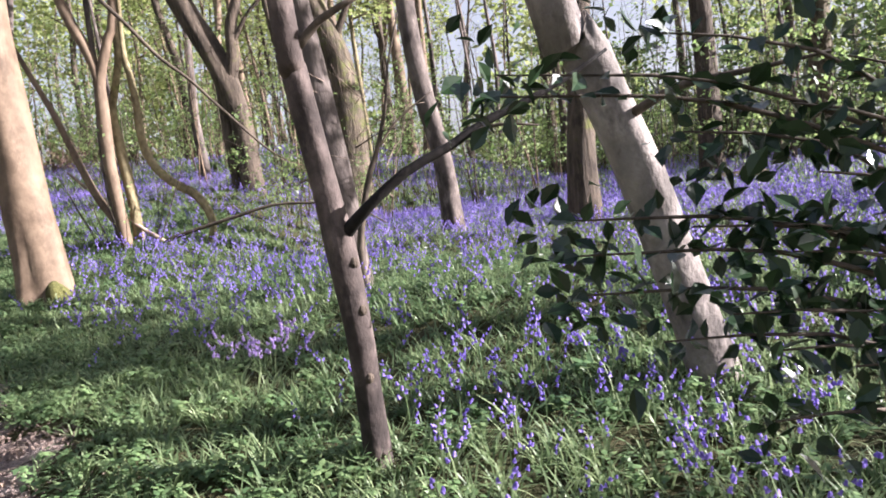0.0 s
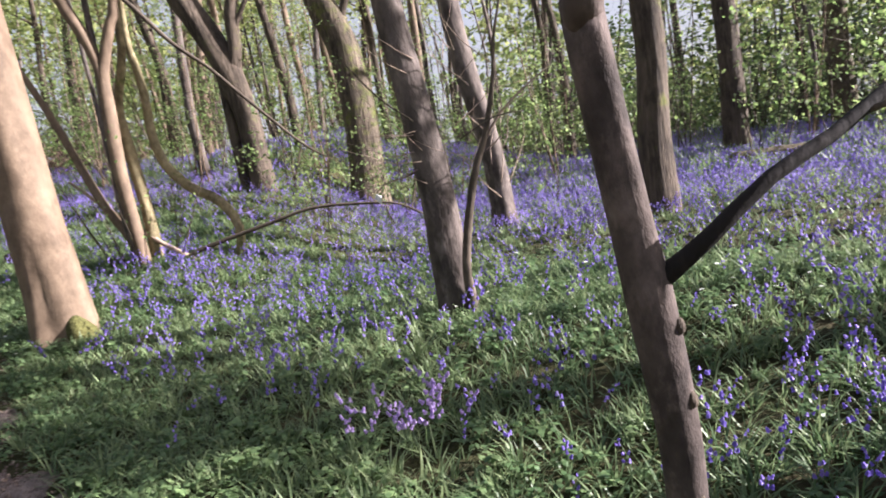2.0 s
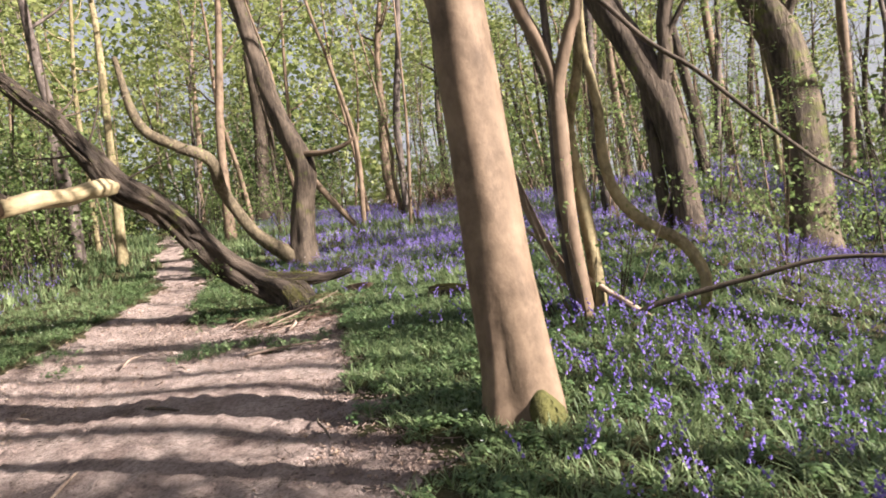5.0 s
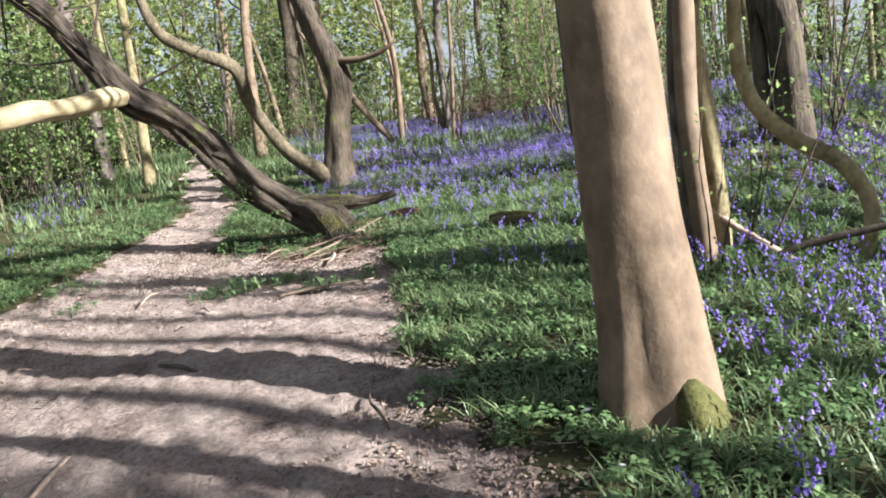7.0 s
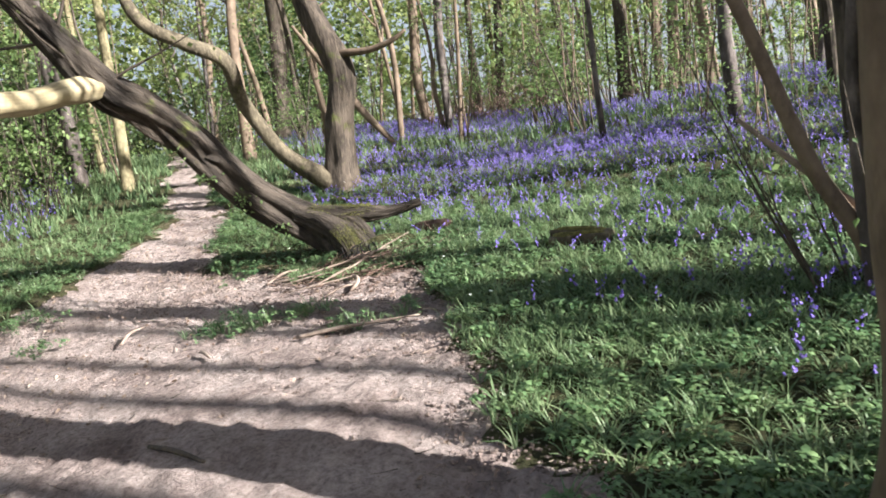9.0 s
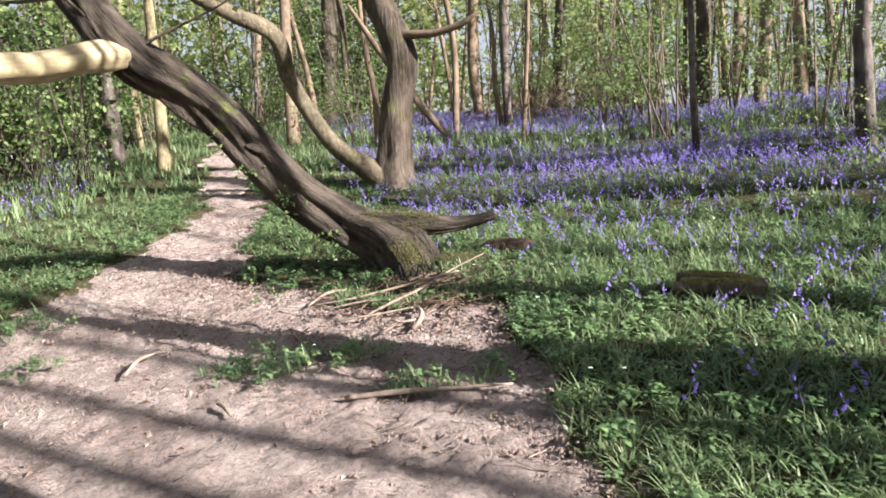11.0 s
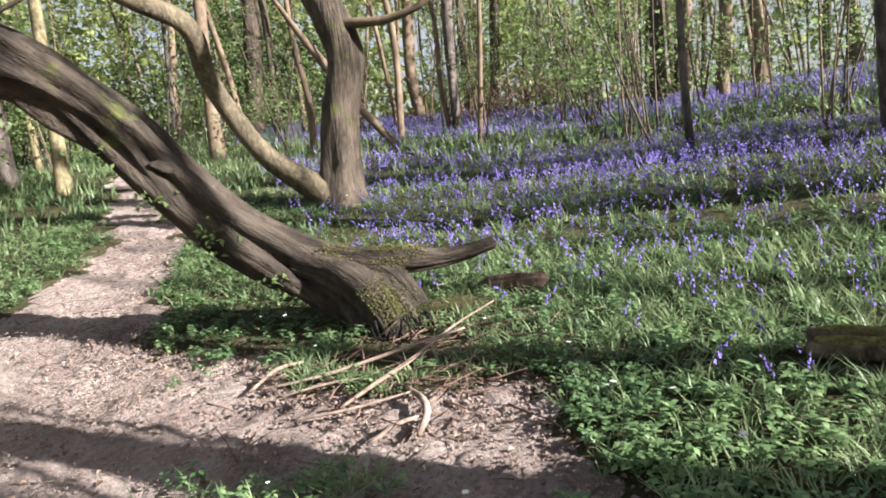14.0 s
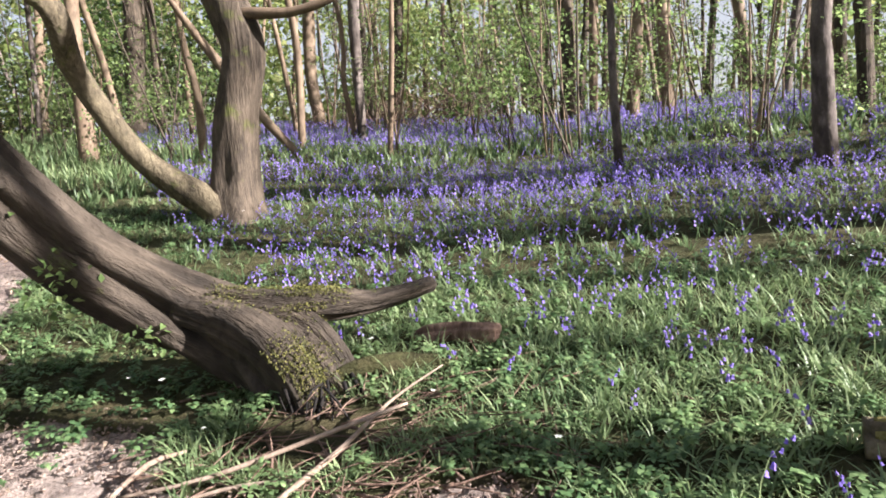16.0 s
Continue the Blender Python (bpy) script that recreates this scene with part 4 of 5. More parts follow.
for i, (x, y, s) in enumerate([(-6.04, 15.5, 0.42), (-8.5, 18.2, 0.75), (-9.6, 20.3, 0.9), (-8.9, 17.9, 0.7), (-4.4, 15.2, 0.35)]):
    b = bushes[i]
    b.location, b.scale = (x, y, ground_z(x, y)), (s, s, s)
for i, (x, y, s) in enumerate([(-2.7, 11.2, 0.45), (-1.0, 17.2, 0.8), (0.9, 15.5, 0.7), (-5.2, 18.0, 0.8), (3.2, 14.8, 0.7), (-7.8, 20.5, 0.9), (5.6, 13.4, 0.8), (-6.6, 19.6, 0.7), (2.0, 19, 1.0), (-10.5, 20.8, 0.9),
                               (-15.9, 16.9, 0.6), (-17, 11.5, 0.6), (-19, 12.4, 0.8), (-16.6, 8.0, 0.6), (-2.9, 17.6, 0.6), (7.5, 12.6, 0.9), (-4.8, 11.6, 0.3), (-2.3, 10.2, 0.55), (-1.4, 12.2, 0.5), (1.2, 11.5, 0.5), (-19.5, 9.5, 1.1), (-21, 12, 1.2), (-17.5, 7, 1.0), (-16.2, 5.2, 1.0), (-20, 7, 1.3), (-23, 14, 1.2), (-24.5, 17, 1.2), (-22.5, 10, 1.3), (-14.6, 4.6, 0.6), (-19.5, 19.6, 0.9), (-16.5, 20.5, 0.9)]):
    o = copy_thing(bushes[i % 5], pose(x, y, ground_z(x, y), 0, 0, r.uniform(0, 360)))
    o.scale = (s, s, s)

# ---- young hazels: thin poles with level sprays of fresh leaf ----
hazels = []
for i in range(4):
    hz = np.random.default_rng(800 + i)
    h = thing("young_hazel", 60 + 3 * i, -75, "thin-stemmed young hazel with level sprays of fresh leaves", "shrub", "young hazels", z=0)
    poles = [grown((hz.normal(0, 0.16), hz.normal(0, 0.16), -0.05), (hz.normal(0, 0.13), hz.normal(0, 0.13), 1), hz.uniform(3.2, 5.6), hz.uniform(0.016, 0.028), hz, 0.07, 6) for _ in range(3 + i % 2)]
    for q in poles:
        part("stem", tube("stem", q, TWIG if i % 2 else BEECH, sides=6, step=0.4, least=1), h)
    arms = []
    for q in poles:
        c = spline(q, 0.12)
        for z0 in hz.uniform(0.7, 4.8, 9):
            at_z = c[np.argmin(np.abs(c[:, 2] - z0))]
            ang = hz.uniform(0, 6.28)
            arms.append(grown(at_z[:3], (math.cos(ang), math.sin(ang), 0.3), hz.uniform(0.4, 1.0), 0.006, hz, 0.15, 4, 0.0))
    part("twig_spray", tubes("twig_spray", arms, TWIG, sides=3, step=0.5, least=1), h)["kind"] = "stuff"
    at = np.array([q[:3] for run in arms for q in run[1:]])
    at = at[hz.integers(0, len(at), 420)] + hz.normal(0, 1, (420, 3)) * (0.12, 0.12, 0.035)
    part("foliage", leaves("foliage", at, 0.085, SHRUB, hz, 0.72), h)["kind"] = "stuff"
    hazels.append(h)
HAZEL_SPOTS = [(-10.0, 20.2, 1.0), (-9.6, 21.4, 1.0), (-8.1, 17.0, 0.95), (-7.8, 16.6, 0.8), (-11.1, 18.2, 0.9), (-13.2, 21.3, 1.0), (-12.9, 22.2, 1.1), (-8.9, 23.0, 1.1), (-7.4, 20.0, 0.9), (-5.3, 16.9, 0.75), (-6.3, 19.0, 0.9), (-10.6, 24.0, 1.1), (-14.5, 23.0, 1.1),
               (-16.0, 21.8, 1.0), (-4.2, 20.5, 1.0), (-5.5, 23.5, 1.1), (-2.3, 11.5, 0.62), (-3.1, 13.2, 0.7), (-4.7, 13.4, 0.7), (-1.2, 13.0, 0.6), (-5.6, 15.6, 0.7), (0.6, 13.8, 0.7), (-3.0, 16.2, 0.9), (-0.3, 17.5, 0.9), (2.2, 16.5, 0.9), (4.4, 15.5, 0.9),
               (3.4, 19.5, 1.0), (6.4, 19.0, 1.0), (8.4, 16.4, 1.0), (8.8, 20.5, 1.1), (11.5, 18.0, 1.0), (-18.6, 13.0, 0.9), (-20.5, 16.0, 1.0), (-22.6, 17.2, 1.1), (-17.2, 10.2, 0.9), (-18.8, 8.4, 1.0), (-21.0, 10.6, 1.1), (-15.3, 17.6, 0.9), (-19.6, 20.6, 1.1), (-23.0, 21.6, 1.2)]
hz = np.random.default_rng(831)
for i, (x, y, k) in enumerate(HAZEL_SPOTS):
    if i < 4:
        o = hazels[i]
        o.location, o.rotation_euler = (x, y, ground_z(x, y)), (0, 0, hz.uniform(0, 6.28))
    else:
        o = copy_thing(hazels[i % 4], pose(x, y, ground_z(x, y), 0, 0, hz.uniform(0, 360)))
    o.scale = (k, k, k)

# ---- the wood beyond: foliage too far to tell apart ----
rr = np.random.default_rng(51)
deg, d = rr.uniform(12, 218, 120000), rr.uniform(40, 75, 120000)
a = np.radians(deg)
x, y = -5 + d * np.cos(a), 8 + d * np.sin(a)
high = 24 * rr.uniform(0, 1, 120000) ** 1.15
z = ground_np(x, y) + high
thick = np.maximum(smooth01((deg - 96) / 18), 0.85 * smooth01((84 - deg) / 8))
gap = (patchy(deg, high, 0.35) > 0.2 + (0.06 - 0.054 * thick) * high) & (rr.uniform(0, 1, 120000) < np.where(high < 7, np.where((deg > 80) & (deg < 104), 0.42, 0.95), 0.25) + 0.75 * thick)
V, F = scatter(FAR_V, FAR_F, np.stack([x, y, z], 1)[gap], turned(rr, int(gap.sum()), 0.4), rr.uniform(0.35, 0.85, int(gap.sum())))
tagged(new("far_woodland_foliage", mesh_from("far_woodland_foliage", V, F, [SPRING])), "hazy pale green spring foliage of the far wood", "foliage", kind="stuff")
for k in range(34):
    x, y = r.uniform(-3, 24), r.uniform(19.5, 32)
    s = r.uniform(0.5, 1.0)
    o = copy_thing(bushes[k % 5], pose(x, y, ground_z(x, y), 0, 0, r.uniform(0, 360)))
    o.scale = (s, s, s)
for k in range(30):
    x, y = r.uniform(-36, -21), r.uniform(2, 32)
    if float(inside_path(x, y)) > -1.5:
        continue
    s = r.uniform(1.2, 1.9)
    o = copy_thing(bushes[k % 5], pose(x, y, ground_z(x, y), 0, 0, r.uniform(0, 360)))
    o.scale = (s, s, s)

# ---- dark evergreens along the skyline beyond the bluebells ----
er = np.random.default_rng(611)
evergreen = thing("evergreen_shrub", 11, 26, "dark evergreen shrub at the back of the bluebells", "shrub", "evergreen shrubs")
stems = [grown((er.normal(0, 0.3), er.normal(0, 0.3), -0.05), (er.normal(0, 0.3), er.normal(0, 0.3), 1), er.uniform(1.5, 3.6), 0.025, er, 0.16, 5) for _ in range(8)]
part("stem", tubes("stem", stems, TWIG, sides=3, step=1, least=1), evergreen)["kind"] = "stuff"
at = np.array([p[:3] for s in stems for p in s[1:]])
tips = at[er.integers(0, len(at), 50)] + er.normal(0, 0.4, (50, 3)) * (1, 1, 0.6)
part("foliage", leaves("foliage", tips[er.integers(0, 50, 1100)] + er.normal(0, 0.22, (1100, 3)), 0.13, EVERGREEN, er, 0.6, True), evergreen)["kind"] = "stuff"
for x, y in ((9.5, 29), (13.5, 24.5), (15.2, 27.5), (17.0, 23.5), (18.6, 25.5), (12.6, 30.5), (20.5, 22.0), (8.0, 31.5), (22.0, 27.0), (6.5, 28.0), (13.0, 17.5), (15.5, 19.5), (13.2, 21.0), (16.5, 16.8), (18.5, 19.0), (9.8, 22.5)):
    o = copy_thing(evergreen, pose(x, y, ground_z(x, y), 0, 0, er.uniform(0, 360)))
    k = er.uniform(1.4, 2.1)
    o.scale = (k, k, k * er.uniform(0.8, 1.1))
# copies added far left, their dark leaf standing in for shaded gaps in the wood
for _ in range(48):
    x, y = er.uniform(-40, -21), er.uniform(3, 34)
    if float(inside_path(x, y)) > -2.5:
        continue
    o = copy_thing(evergreen, pose(x, y, ground_z(x, y), 0, 0, er.uniform(0, 360)))
    k = er.uniform(1.3, 2.1)
    o.scale = (k, k, k)

# ---- holly beside the start ----
holly = thing("holly_bush", 1.15, 1.35, "dark glossy holly bush with sprays hanging towards the path", "shrub")
hr = np.random.default_rng(41)
sprays = [[(0, 0, 0, 0.02), (-0.05, 0.02, 0.7, 0.017), (-0.1, 0.05, 1.4, 0.012), (-0.15, 0.05, 2.1, 0.006)]]
CLUMPS = [(0.13, 1.35, 1.64), (0.09, 1.33, 1.6), (0.23, 1.32, 1.34), (0.25, 1.3, 1.27), (0.22, 1.31, 1.19), (0.47, 1.34, 1.49), (0.44, 1.36, 1.69), (0.6, 1.32, 1.29), (0.67, 1.31, 1.23), (0.54, 1.3, 1.12),
          (0.76, 1.3, 1.1), (0.74, 1.33, 1.38), (0.82, 1.35, 1.6), (0.48, 1.32, 1.3), (0.62, 1.29, 1.04), (0.77, 1.29, 0.99), (0.4, 1.3, 1.08), (0.7, 1.34, 1.52), (0.84, 1.32, 1.26), (0.9, 1.3, 0.85), (0.6, 1.28, 0.9)]
base = np.array(holly.location)
for c in CLUMPS:
    e = np.array(c) - base
    sprays.append([(-0.08, 0.03, max(0.3, e[2] * 0.8), 0.007), (e[0] * 0.55, e[1] * 0.5, e[2] * 0.93 + 0.03, 0.005), (*e, 0.002)])
part("stem", tubes("stem", sprays, TWIG, sides=5, step=0.12), holly)["kind"] = "stuff"
at = np.vstack([np.array(c) - base + hr.normal(0, 0.06, (15, 3)) for c in CLUMPS] + [spline(s, 0.04)[2:, :3] for s in sprays[1:]])
HV = np.array([(0, 0, 0), (-0.2, 0.22, 0.06), (0, 0.25, 0), (0.2, 0.22, 0.06), (-0.3, 0.5, 0.09), (0, 0.55, 0), (0.3, 0.5, 0.09), (-0.16, 0.75, 0.06), (0.16, 0.75, 0.06), (0, 1, -0.05)])
HF = np.array([(0, 2, 1), (0, 3, 2), (1, 2, 5), (1, 5, 4), (2, 3, 6), (2, 6, 5), (4, 5, 7), (5, 6, 8), (7, 5, 9), (5, 8, 9)])
V, F = scatter(HV, HF, at, turned(hr, len(at), 0.25), hr.uniform(0.04, 0.072, len(at)))
part("foliage", mesh_from("foliage", V, F, [HOLLY]), holly)


# second holly, unseen: added to block the sun at the start
shade_holly = thing("holly_bush", 3.1, 1.55, "unseen tall holly added to shade the start of the path", "shrub")
trunks = [grown((hr.normal(0, 0.2), hr.normal(0, 0.3), -0.05), (hr.normal(0, 0.2), hr.normal(0, 0.25), 1), hr.uniform(1.6, 2.6), 0.03, hr, 0.15, 5) for _ in range(7)]
part("stem", tubes("stem", trunks, TWIG, sides=5, step=0.3), shade_holly)["kind"] = "stuff"
at = np.array([p[:3] for s in trunks for p in s[1:]])
at = at[hr.integers(0, len(at), 900)] + hr.normal(0, 0.22, (900, 3))
V, F = scatter(HV, HF, at, turned(hr, len(at), 0.25), hr.uniform(0.06, 0.1, len(at)))
part("foliage", mesh_from("foliage", V, F, [HOLLY]), shade_holly)

# unseen tree, added so that its high crown shades the ground by the path
holly_tree = thing("holly_tree", 6.6, 3.6, "unseen holly tree added to shade the ground by the path", "tree")
part("trunk", tube("trunk", [(0, 0, -0.1, 0.07), (0.03, 0.02, 2.0, 0.055), (0.0, 0.05, 4.6, 0.035), (0.05, 0.0, 6.2, 0.01)], TWIG, sides=10, step=0.2), holly_tree)
boughs = [grown((0, 0, hr.uniform(3.2, 4.9)), (hr.normal(), hr.normal(), 0.25), hr.uniform(0.6, 1.1), 0.018, hr, 0.2, 4) for _ in range(16)]
part("boughs", tubes("boughs", boughs, TWIG, sides=5, step=0.25), holly_tree)["kind"] = "stuff"
at = np.array([p[:3] for s in boughs for p in s[1:]])
at = at[hr.integers(0, len(at), 1500)] + hr.normal(0, 0.18, (1500, 3))
V, F = scatter(HV, HF, at, turned(hr, len(at), 0.25), hr.uniform(0.09, 0.13, len(at)))
part("crown", mesh_from("crown", V, F, [HOLLY]), holly_tree)

# unseen taller copy, throws its shade further to the left
second_shade_tree = copy_thing(holly_tree, pose(7.2, 4.35, ground_z(7.2, 4.35), 0, 0, 130))
second_shade_tree.scale = (1.0, 1.0, 1.3)

# ---- ground plants ----
def strip(points, width):
    """A folded blade along points (in y-z), as verts and triangles."""
    V, F = [], []
    for i, (a, b) in enumerate(points):
        w = width * (1 - (i / (len(points) - 1)) ** 2) + 0.0004
        V += [(-w, a, b + 0.25 * w), (w, a, b + 0.25 * w)]
    V[-1:] = []
    for i in range(len(points) - 1):
        k = 2 * i
        F += [(k, k + 1, k + 3), (k, k + 3, k + 2)] if i < len(points) - 2 else [(k, k + 1, k + 2)]
    return np.array(V), np.array(F)


def joined(pieces):
    Vs, Fs, n = [], [], 0
    for V, F in pieces:
        Vs.append(V)
        Fs.append(np.asarray(F) + n)
        n += len(V)
    return np.vstack(Vs), np.vstack(Fs)


def about_z(V, a):
    c, s = math.cos(a), math.sin(a)
    return V @ np.array([(c, s, 0), (-s, c, 0), (0, 0, 1)])


def tuft(rr, blades, segs, height=0.16, width=0.0044):
    out = []
    for i in range(blades):
        h, reach, droop = height * rr.uniform(0.6, 1.25), rr.uniform(0.03, 0.17), rr.uniform(0.0, 0.9)
        u = np.linspace(0, 1, segs + 1)
        pts = np.stack([0.01 + reach * u ** 1.3, h * (u - droop * 0.55 * u ** 3)], 1)
        V, F = strip(pts, width * rr.uniform(0.7, 1.3))
        out.append((about_z(V, rr.uniform(0, 6.28)), F))
    return joined(out)


def bell(size, sides):
    a = np.arange(sides) * 2 * np.pi / sides
    if sides == 3:
        V = np.vstack([(0, 0, 0), np.stack([0.5 * size * np.cos(a), 0.5 * size * np.sin(a), np.full(3, -size)], 1)])
        return V, np.array([(0, 1, 2), (0, 2, 3), (0, 3, 1)])
    ring = lambda r, z: np.stack([r * np.cos(a), r * np.sin(a), np.full(sides, z)], 1)
    V = np.vstack([(0, 0, 0), ring(0.3 * size, -0.25 * size), ring(0.36 * size, -0.8 * size), ring(0.55 * size, -1.05 * size)])
    rings = (len(V) - 1) // sides
    F = [(0, 1 + k, 1 + (k + 1) % sides) for k in range(sides)]
    for j in range(rings - 1):
        for k in range(sides):
            p, q = 1 + j * sides + k, 1 + j * sides + (k + 1) % sides
            F += [(p, p + sides, q), (q, p + sides, q + sides)]
    return V, np.array(F)


def flower(rr, bells, sides, size, height=0.26, segs=4):
    """A bluebell: arched stem (material 0) and hanging bells on one side (material 1)."""
    u = np.linspace(0, 1, segs + 1)
    pts = np.stack([0.09 * u ** 3, height * (u - 0.05 * u ** 4)], 1)
    V, F = strip(pts, 0.0026)
    pieces, slots = [(V + (0, 0, 0), F)], [0] * len(F)
    for i in range(bells):
        k = 0.6 + 0.4 * i / max(1, bells - 1)
        y, z = 0.09 * k ** 3, height * (k - 0.05 * k ** 4)
        BV, BF = bell(size * (1.15 - 0.35 * i / max(1, bells)), sides)
        a = rr.normal(0, 1.3)
        tip = rr.uniform(0.2, 0.6)
        BV = BV @ np.array([(1, 0, 0), (0, math.cos(tip), -math.sin(tip)), (0, math.sin(tip), math.cos(tip))])
        wide = 0.012 + 0.75 * size * (1.1 - 0.6 * i / max(1, bells))
        off = np.array([wide * math.sin(a), wide * math.cos(a), rr.normal(0, 0.006)])
        pieces.append((about_z(BV, -a) + off + (0, y, z), BF))
        slots += [1] * len(BF)
    V, F = joined(pieces)
    return V, F, np.array(slots)


def herb(rr, stems, leaflets):
    out = []
    for i in range(stems):
        a, h = rr.uniform(0, 6.28), rr.uniform(0.07, 0.17)
        c = np.array((0.07 * math.cos(a), 0.07 * math.sin(a), h))
        for k in range(leaflets):
            b = a + (k - leaflets / 2) * 6.28 / leaflets
            V = FAR_V * 0.062 * rr.uniform(0.8, 1.3)
            tilt = rr.normal(-0.15, 0.3)
            V = V @ np.array([(1, 0, 0), (0, math.cos(tilt), math.sin(tilt)), (0, -math.sin(tilt), math.cos(tilt))])
            out.append((about_z(V, b) + c + rr.normal(0, 0.012, 3), FAR_F))
    return joined(out)


def clear_of_logs(x, y):
    """No plants growing through the logs and the root mound."""
    return (np.hypot(x + 3.78, y - 6.12) > 0.2) & (np.hypot((x + 6.0) * 0.55, y - 9.4) > 0.17) & (np.hypot((x + 8.3) * 0.8, y - 9.55) > 0.3) & (np.hypot((x + 7.87) * 0.6, y - 10.45) > 0.1)


def sown(rr, n, box, density):
    """Random places in box, kept with the chance density(x, y)."""
    x, y = rr.uniform(box[0], box[1], n), rr.uniform(box[2], box[3], n)
    keep = (rr.uniform(0, 1, n) < density(x, y)) & clear_of_logs(x, y)
    x, y = x[keep], y[keep]
    return np.stack([x, y, ground_np(x, y) - 0.01], 1)


def walk_gap(x, y):
    """Distance from the line that is walked."""
    ax, ay, bx, by = 0.0, 0.0, -6.9, 7.0
    k = np.clip(((x - ax) * (bx - ax) + (y - ay) * (by - ay)) / ((bx - ax) ** 2 + (by - ay) ** 2), 0, 1)
    return np.hypot(x - ax - k * (bx - ax), y - ay - k * (by - ay))


def uphill(x, y):
    """Over 0 on the bluebell side of the path."""
    return (x * 0.7 + y * 0.7) > 0.9


NEAR, MID = 4.6, 10.0
WIDE = (-26, 12, -1, 30)
EAST = (12, 26, 6, 34)


def field(name, label, category, templates, mats, n, box, density, size, seed, slots=False, lift=0.0):
    rr = np.random.default_rng(seed)
    places = sown(rr, n, box, density) + (0, 0, lift)
    which = rr.integers(0, len(templates), len(places))
    Vs, Fs, Ss, base = [], [], [], 0
    for k, tpl in enumerate(templates):
        p = places[which == k]
        V, F = scatter(tpl[0], tpl[1], p, turned(rr, len(p), 0.9), rr.uniform(0.7, 1.25, len(p)) * size)
        Vs.append(V)
        Fs.append(F + base)
        base += len(V)
        if slots:
            Ss.append(np.tile(tpl[2], len(p)))
    me = mesh_from(name, np.vstack(Vs), np.vstack(Fs), mats, np.concatenate(Ss) if slots else None)
    return tagged(new(name, me), label, category, kind="stuff")


tr = np.random.default_rng(77)


TUFTS_ON_PATH = [(-9.5, 9.38, 0.32), (-9.58, 9.08, 0.22), (-9.1, 9.35, 0.3), (-7.93, 8.29, 0.28), (-7.26, 8.06, 0.25), (-6.95, 8.2, 0.25), (-8.5, 8.0, 0.3), (-8.2, 8.1, 0.22), (-10.4, 7.4, 0.3), (-11.2, 8.0, 0.4), (-5.0, 6.3, 0.2)]


def green(x, y):
    """Share of ground with leaves on it: none on trodden earth but for some tufts."""
    d = -inside_path(x, y)
    g = smooth01((d + 0.1) / 0.3)
    for px, py, pr in TUFTS_ON_PATH:
        g = np.maximum(g, 0.4 * smooth01(1.2 - np.hypot((x - px) * 0.8, y - py) / pr))
    return g


field("bluebell_leaves", "arching strap-shaped green bluebell leaves and grass", "plants", [tuft(tr, 8, 2, 0.115, 0.0044) for _ in range(10)], [BLADE], 46000, (-9, 4, 0, 13),
      lambda x, y: green(x, y) * (walk_gap(x, y) < NEAR) * (0.55 + 0.45 * patchy(x, y, 1.9)), 1.0, 1)
field("bluebell_leaves", "arching strap-shaped green bluebell leaves and grass", "plants", [tuft(tr, 7, 2, 0.12, 0.0055) for _ in range(8)], [BLADE], 80000, WIDE,
      lambda x, y: green(x, y) * (walk_gap(x, y) >= NEAR) * (walk_gap(x, y) < MID) * (0.5 + 0.5 * patchy(x, y, 1.5)), 1.05, 2)
field("bluebell_leaves", "distant green strap-shaped leaves under the bluebells", "plants", [tuft(tr, 5, 2, 0.22, 0.009) for _ in range(6)], [BLADE], 34000, WIDE,
      lambda x, y: green(x, y) * (walk_gap(x, y) >= MID) * (0.5 + 0.5 * patchy(x, y, 1.1)), 1.3, 3)


field("bluebell_leaves", "distant green leaves on the slope", "plants", [tuft(tr, 5, 2, 0.24, 0.014) for _ in range(6)], [BLADE], 9000, EAST, lambda x, y: 0.5 + 0.5 * patchy(x, y, 1.1), 1.5, 31)


def blue(x, y):
    """Share of bluebells: thin by the path, thick further in, in drifts."""
    d = -inside_path(x, y)
    drift = smooth01((patchy(x, y, 0.75, 1.0) - 0.25) / 0.5)
    west = smooth01((-x - 3.0) / 2.5)
    near = smooth01((d - 0.35) / (1.1 + 1.0 * west))
    bare_band = smooth01((y - 15.6 + 0.12 * (x + 8)) / 0.8) * smooth01((19.2 - 0.1 * (x + 8) - y) / 1.0)
    share = np.clip(0.3 + 0.45 * drift + 0.5 * smooth01((d - 3) / 4) * (0.5 + 0.5 * drift), 0, 1)
    share = share * (1 - 0.88 * bare_band * smooth01((1.5 - x) / 3)) * (1 - west * (0.48 * smooth01((13.2 - y) / 2.4) * (1 - 0.4 * drift)))
    return np.where(uphill(x, y), near * share, 0.3 * smooth01((d - 1.6) / 2) * drift)


field("bluebells", "violet-blue bluebell flowers on arched green stems", "flowers", [flower(tr, 7, 4, 0.016, 0.25) for _ in range(8)], [BLADE, BELL], 19000, (-9, 4, 0, 13),
      lambda x, y: 0.62 * blue(x, y) * (walk_gap(x, y) < NEAR), 0.95, 5, True)
field("bluebells", "violet-blue bluebell flowers on arched green stems", "flowers", [flower(tr, 5, 3, 0.0185, 0.22, 1) for _ in range(6)], [BLADE, BELL], 125000, WIDE,
      lambda x, y: blue(x, y) * (walk_gap(x, y) >= NEAR) * (walk_gap(x, y) < MID), 1.0, 6, True)
